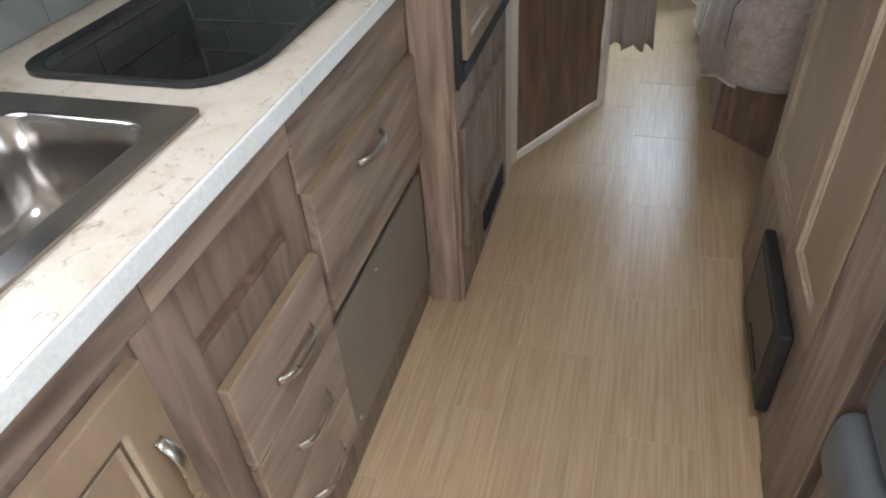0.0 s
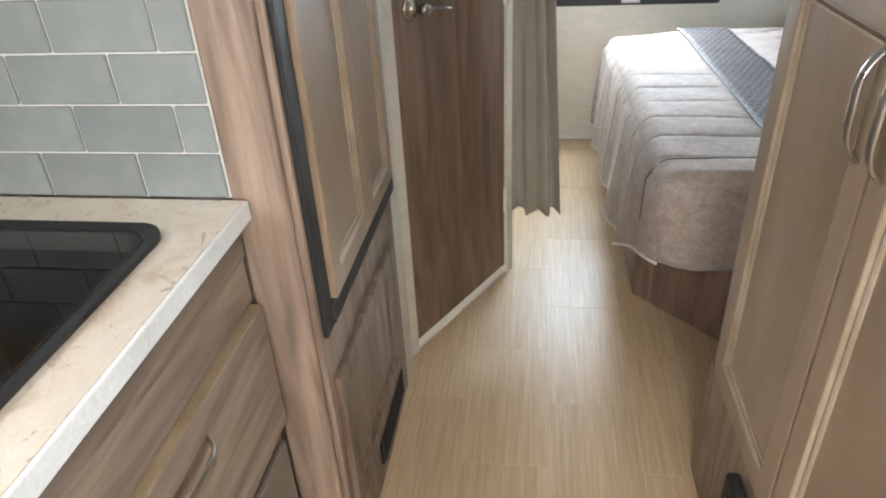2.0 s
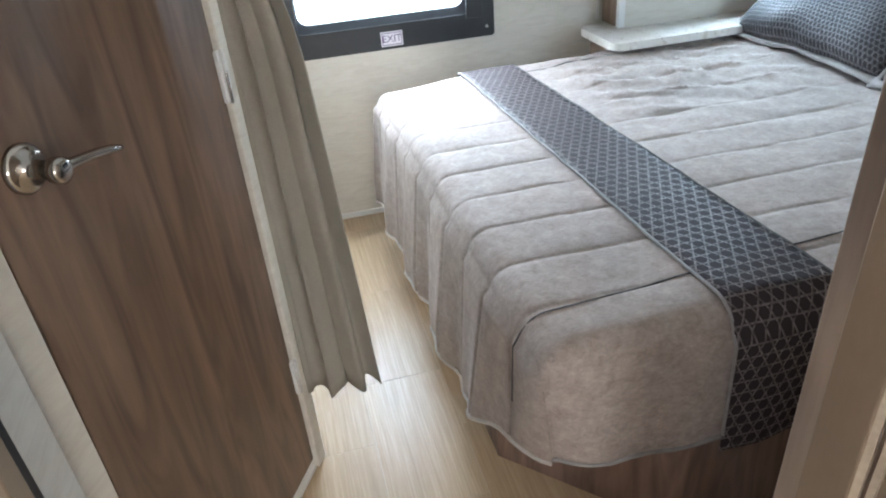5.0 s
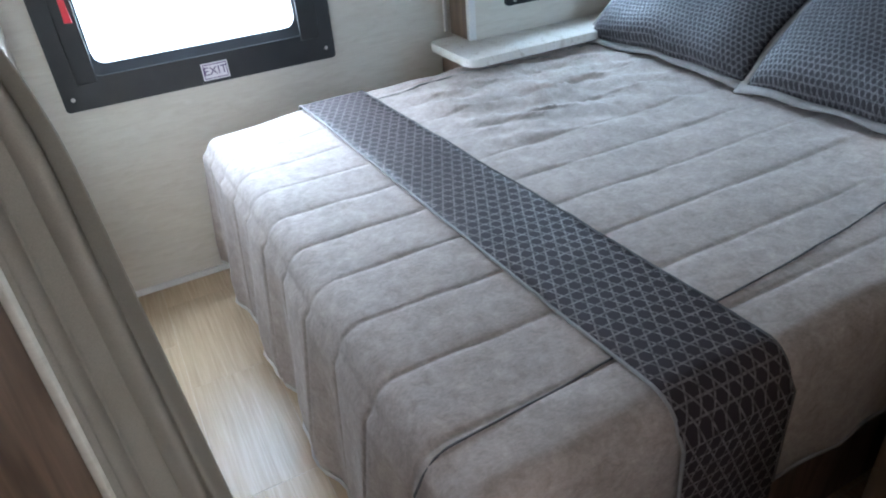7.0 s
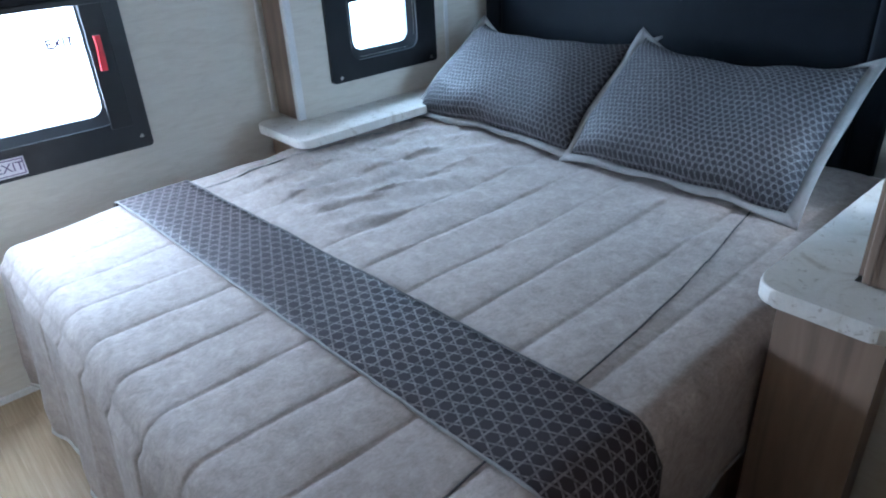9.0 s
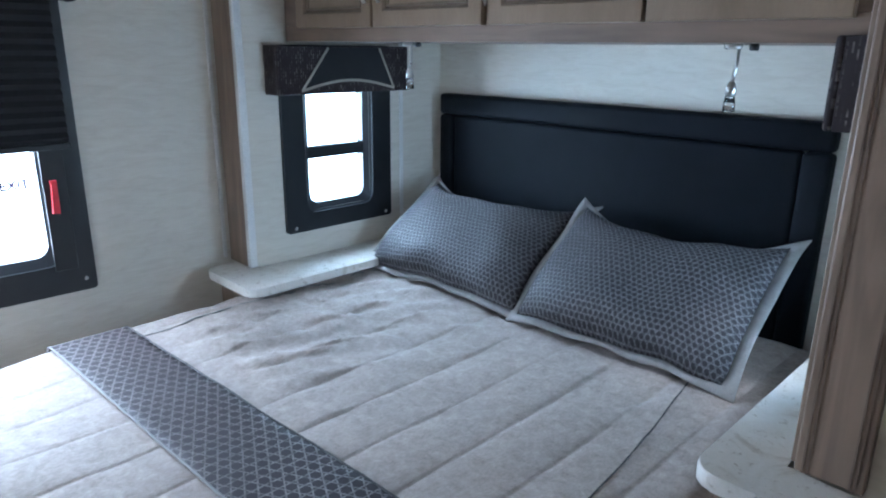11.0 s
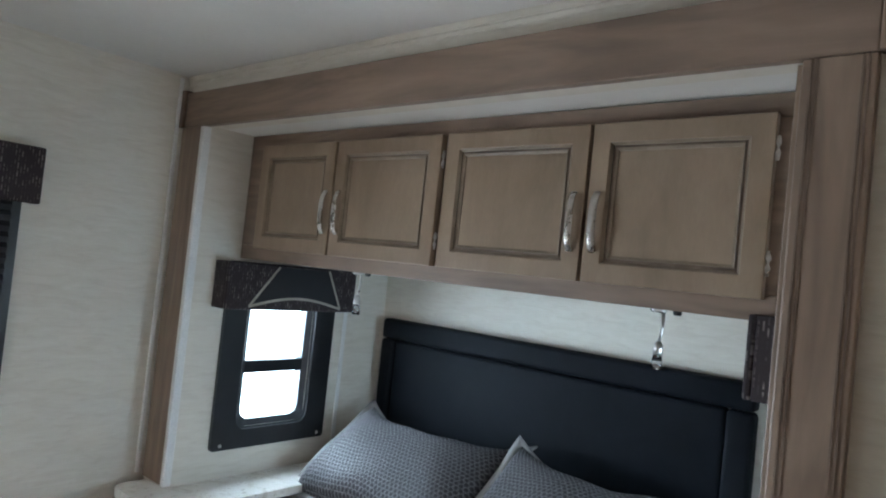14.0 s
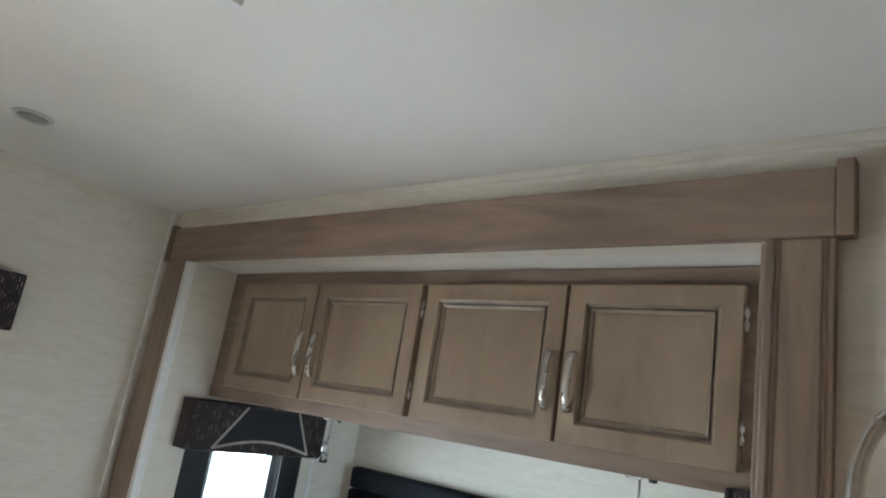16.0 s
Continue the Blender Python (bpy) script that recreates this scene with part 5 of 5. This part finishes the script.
def pillow(y0, y1, x_foot, x_top, z_top, lean_noise, label):
    """A flanged sham leaning on the headboard: puffed middle, flat border, ears at the corners."""
    t = thing("pillow", (x_foot, (y0 + y1) / 2, 0.612), label, "pillow", "pillows against the headboard")
    base, head = Vector((x_foot, (y0 + y1) / 2, 0.606)), Vector((x_top, (y0 + y1) / 2, z_top))
    up = head - base
    h, w = up.length, y1 - y0
    up.normalize()
    across = Vector((0, 1, 0))
    out = across.cross(up).normalized()
    if out.x > 0:
        out = -out
    N = 30

    def surf(s, r, side, edge):
        u, v = s, r
        pu, pv = min(1.0, abs(u) / edge), min(1.0, abs(v) / edge)
        pull = 1 - 0.055 * (1 - u * u) * abs(v) ** 3 - 0.0
        pull2 = 1 - 0.03 * (1 - v * v) * abs(u) ** 3
        p = (max(0.0, 1 - pu ** 2.8) * max(0.0, 1 - pv ** 2.8)) ** 0.52 * (1.0 - 0.22 * v)
        crease = 0.010 * noise.noise(Vector((u * 2.3 + lean_noise, v * 2.3, lean_noise))) * p
        sag = -0.125 * (1 - abs(u) ** 1.7) * (v ** 2 if v > 0 else 0) - 0.012 * noise.noise(Vector((u * 3, lean_noise, 2.0)))
        c = base + up * (h * (0.5 + 0.5 * v * pull) + sag) + across * (w / 2 * u * pull2)
        return c + out * (side * (0.092 if side > 0 else 0.050) * p + crease * 1.6 + 0.028 - 0.02 * abs(u * v) ** 4) + Vector((0, 0, 0.0))

    bm = bmesh.new()
    uv = bm.loops.layers.uv.new("UVMap")
    f = 0.915
    for side in (1, -1):
        g = [[bm.verts.new(surf(f * (2 * i / N - 1), f * (2 * j / N - 1), side, f)) for j in range(N + 1)] for i in range(N + 1)]
        for i in range(N):
            for j in range(N):
                fc = bm.faces.new((g[i][j], g[i + 1][j], g[i + 1][j + 1], g[i][j + 1]))
                for lp_, (ii, jj) in zip(fc.loops, ((i, j), (i + 1, j), (i + 1, j + 1), (i, j + 1))):
                    lp_[uv].uv = (ii / N * w, jj / N * h)
    bmesh.ops.remove_doubles(bm, verts=bm.verts, dist=0.002)
    part("cushion", bm, SHAM, t, smooth=True)
    bm = bmesh.new()

    def square(k, q):
        pts = [(-1 + 2 * i / q, -1) for i in range(q)] + [(1, -1 + 2 * i / q) for i in range(q)] + [(1 - 2 * i / q, 1) for i in range(q)] + [(-1, 1 - 2 * i / q) for i in range(q)]
        return [(u * k, v * k) for u, v in pts]

    def rim(k, side):
        res = []
        for u, v in square(1.0, N):
            p = surf(u, v, 0, 1)
            cpt = surf(u * k, v * k, 0, 1)
            res.append(bm.verts.new(cpt + out * (side * 0.004 + (0.005 * math.sin(9 * u + 5 * v) if k > 0.95 else 0.0))))
        return res

    loops = [rim(0.905, 1), rim(1.0, 1), rim(1.0, -1), rim(0.905, -1)]
    for p, q_ in zip(loops, loops[1:] + loops[:1]):
        for i in range(len(p)):
            bm.faces.new((p[i], p[(i + 1) % len(p)], q_[(i + 1) % len(p)], q_[i]))
    part("flange", bm, FLANGE, t, "grey linen flange", True)
    return t


pillow(3.150, 3.892, 1.825, 2.222, 0.893, 0.7, "grey lattice-weave pillow sham by the window")
pillow(2.526, 3.205, 1.815, 2.205, 0.916, 4.1, "grey lattice-weave pillow sham beside the nightstand")

# ---- floor tiles and wall tiles ----
TW, TL = 0.2286, 0.4572
tile_me = {}


def flat_tile(w, l_, h):
    key = (round(w, 4), round(l_, 4))
    if key not in tile_me:
        bm = box(bmesh.new(), -w / 2, w / 2, -l_ / 2, l_ / 2, -h, 0, 0.0004, 1)
        me = bpy.data.meshes.new("floor_tile")
        bm.to_mesh(me)
        bm.free()
        me.materials.append(VINYL)
        tile_me[key] = me
    return tile_me[key]


for c in range(-4, 8):
    x0, x1 = max(XL, 0.010 + c * TW), min(1.511, 0.010 + (c + 1) * TW)
    if x1 - x0 < 0.02:
        continue
    y = 1.298 + (0.0 if c % 2 else TL / 2) - 9 * TL
    while y < YF:
        a, b = max(YB, y), min(YF, y + TL)
        if b - a > 0.02:
            ob = new("floor_tile", flat_tile(x1 - x0 - 0.0022, b - a - 0.0018, 0.0021))
            ob.location = ((x0 + x1) / 2, (a + b) / 2, 0.0)
            ob.parent = SUB
        y += TL

TH, TWD, J = 0.0720, 0.1530, 0.0035
wall_me = {}


def wall_tile(w, h, along):
    key = (round(w, 3), round(h, 3), along)
    if key not in wall_me:
        s = (-w / 2, w / 2, -0.0035, 0.0035) if along == "x" else (-0.0035, 0.0035, -w / 2, w / 2)
        bm = box(bmesh.new(), *s, -h / 2, h / 2, 0.0016, 1)
        me = bpy.data.meshes.new("wall_tile")
        bm.to_mesh(me)
        bm.free()
        me.materials.append(TILE)
        wall_me[key] = me
    return wall_me[key]


for r in range(4):
    zc = 0.9145 + r * TH + TH / 2
    x = -0.393 + (0.0 if r % 2 == 0 else TWD / 2) + TWD
    while x > XL + 0.01:
        a, b = max(XL + 0.011, x - TWD), min(-0.2635, x)
        if b - a > 0.012:
            ob = new("wall_tile", wall_tile(b - a - J, TH - J, "x"))
            ob.location = ((a + b) / 2, 1.6465, zc)
            ob.parent = splash_s
        x -= TWD
    y = 1.640 - (0.0 if r % 2 == 0 else TWD / 2) + TWD / 2
    while y > -0.05:
        a, b = y - TWD, min(1.640, y)
        if b - a > 0.012:
            ob = new("wall_tile", wall_tile(b - a - J, TH - J, "y"))
            ob.location = (XL + 0.0095, (a + b) / 2, zc)
            ob.parent = splash_w
        y -= TWD
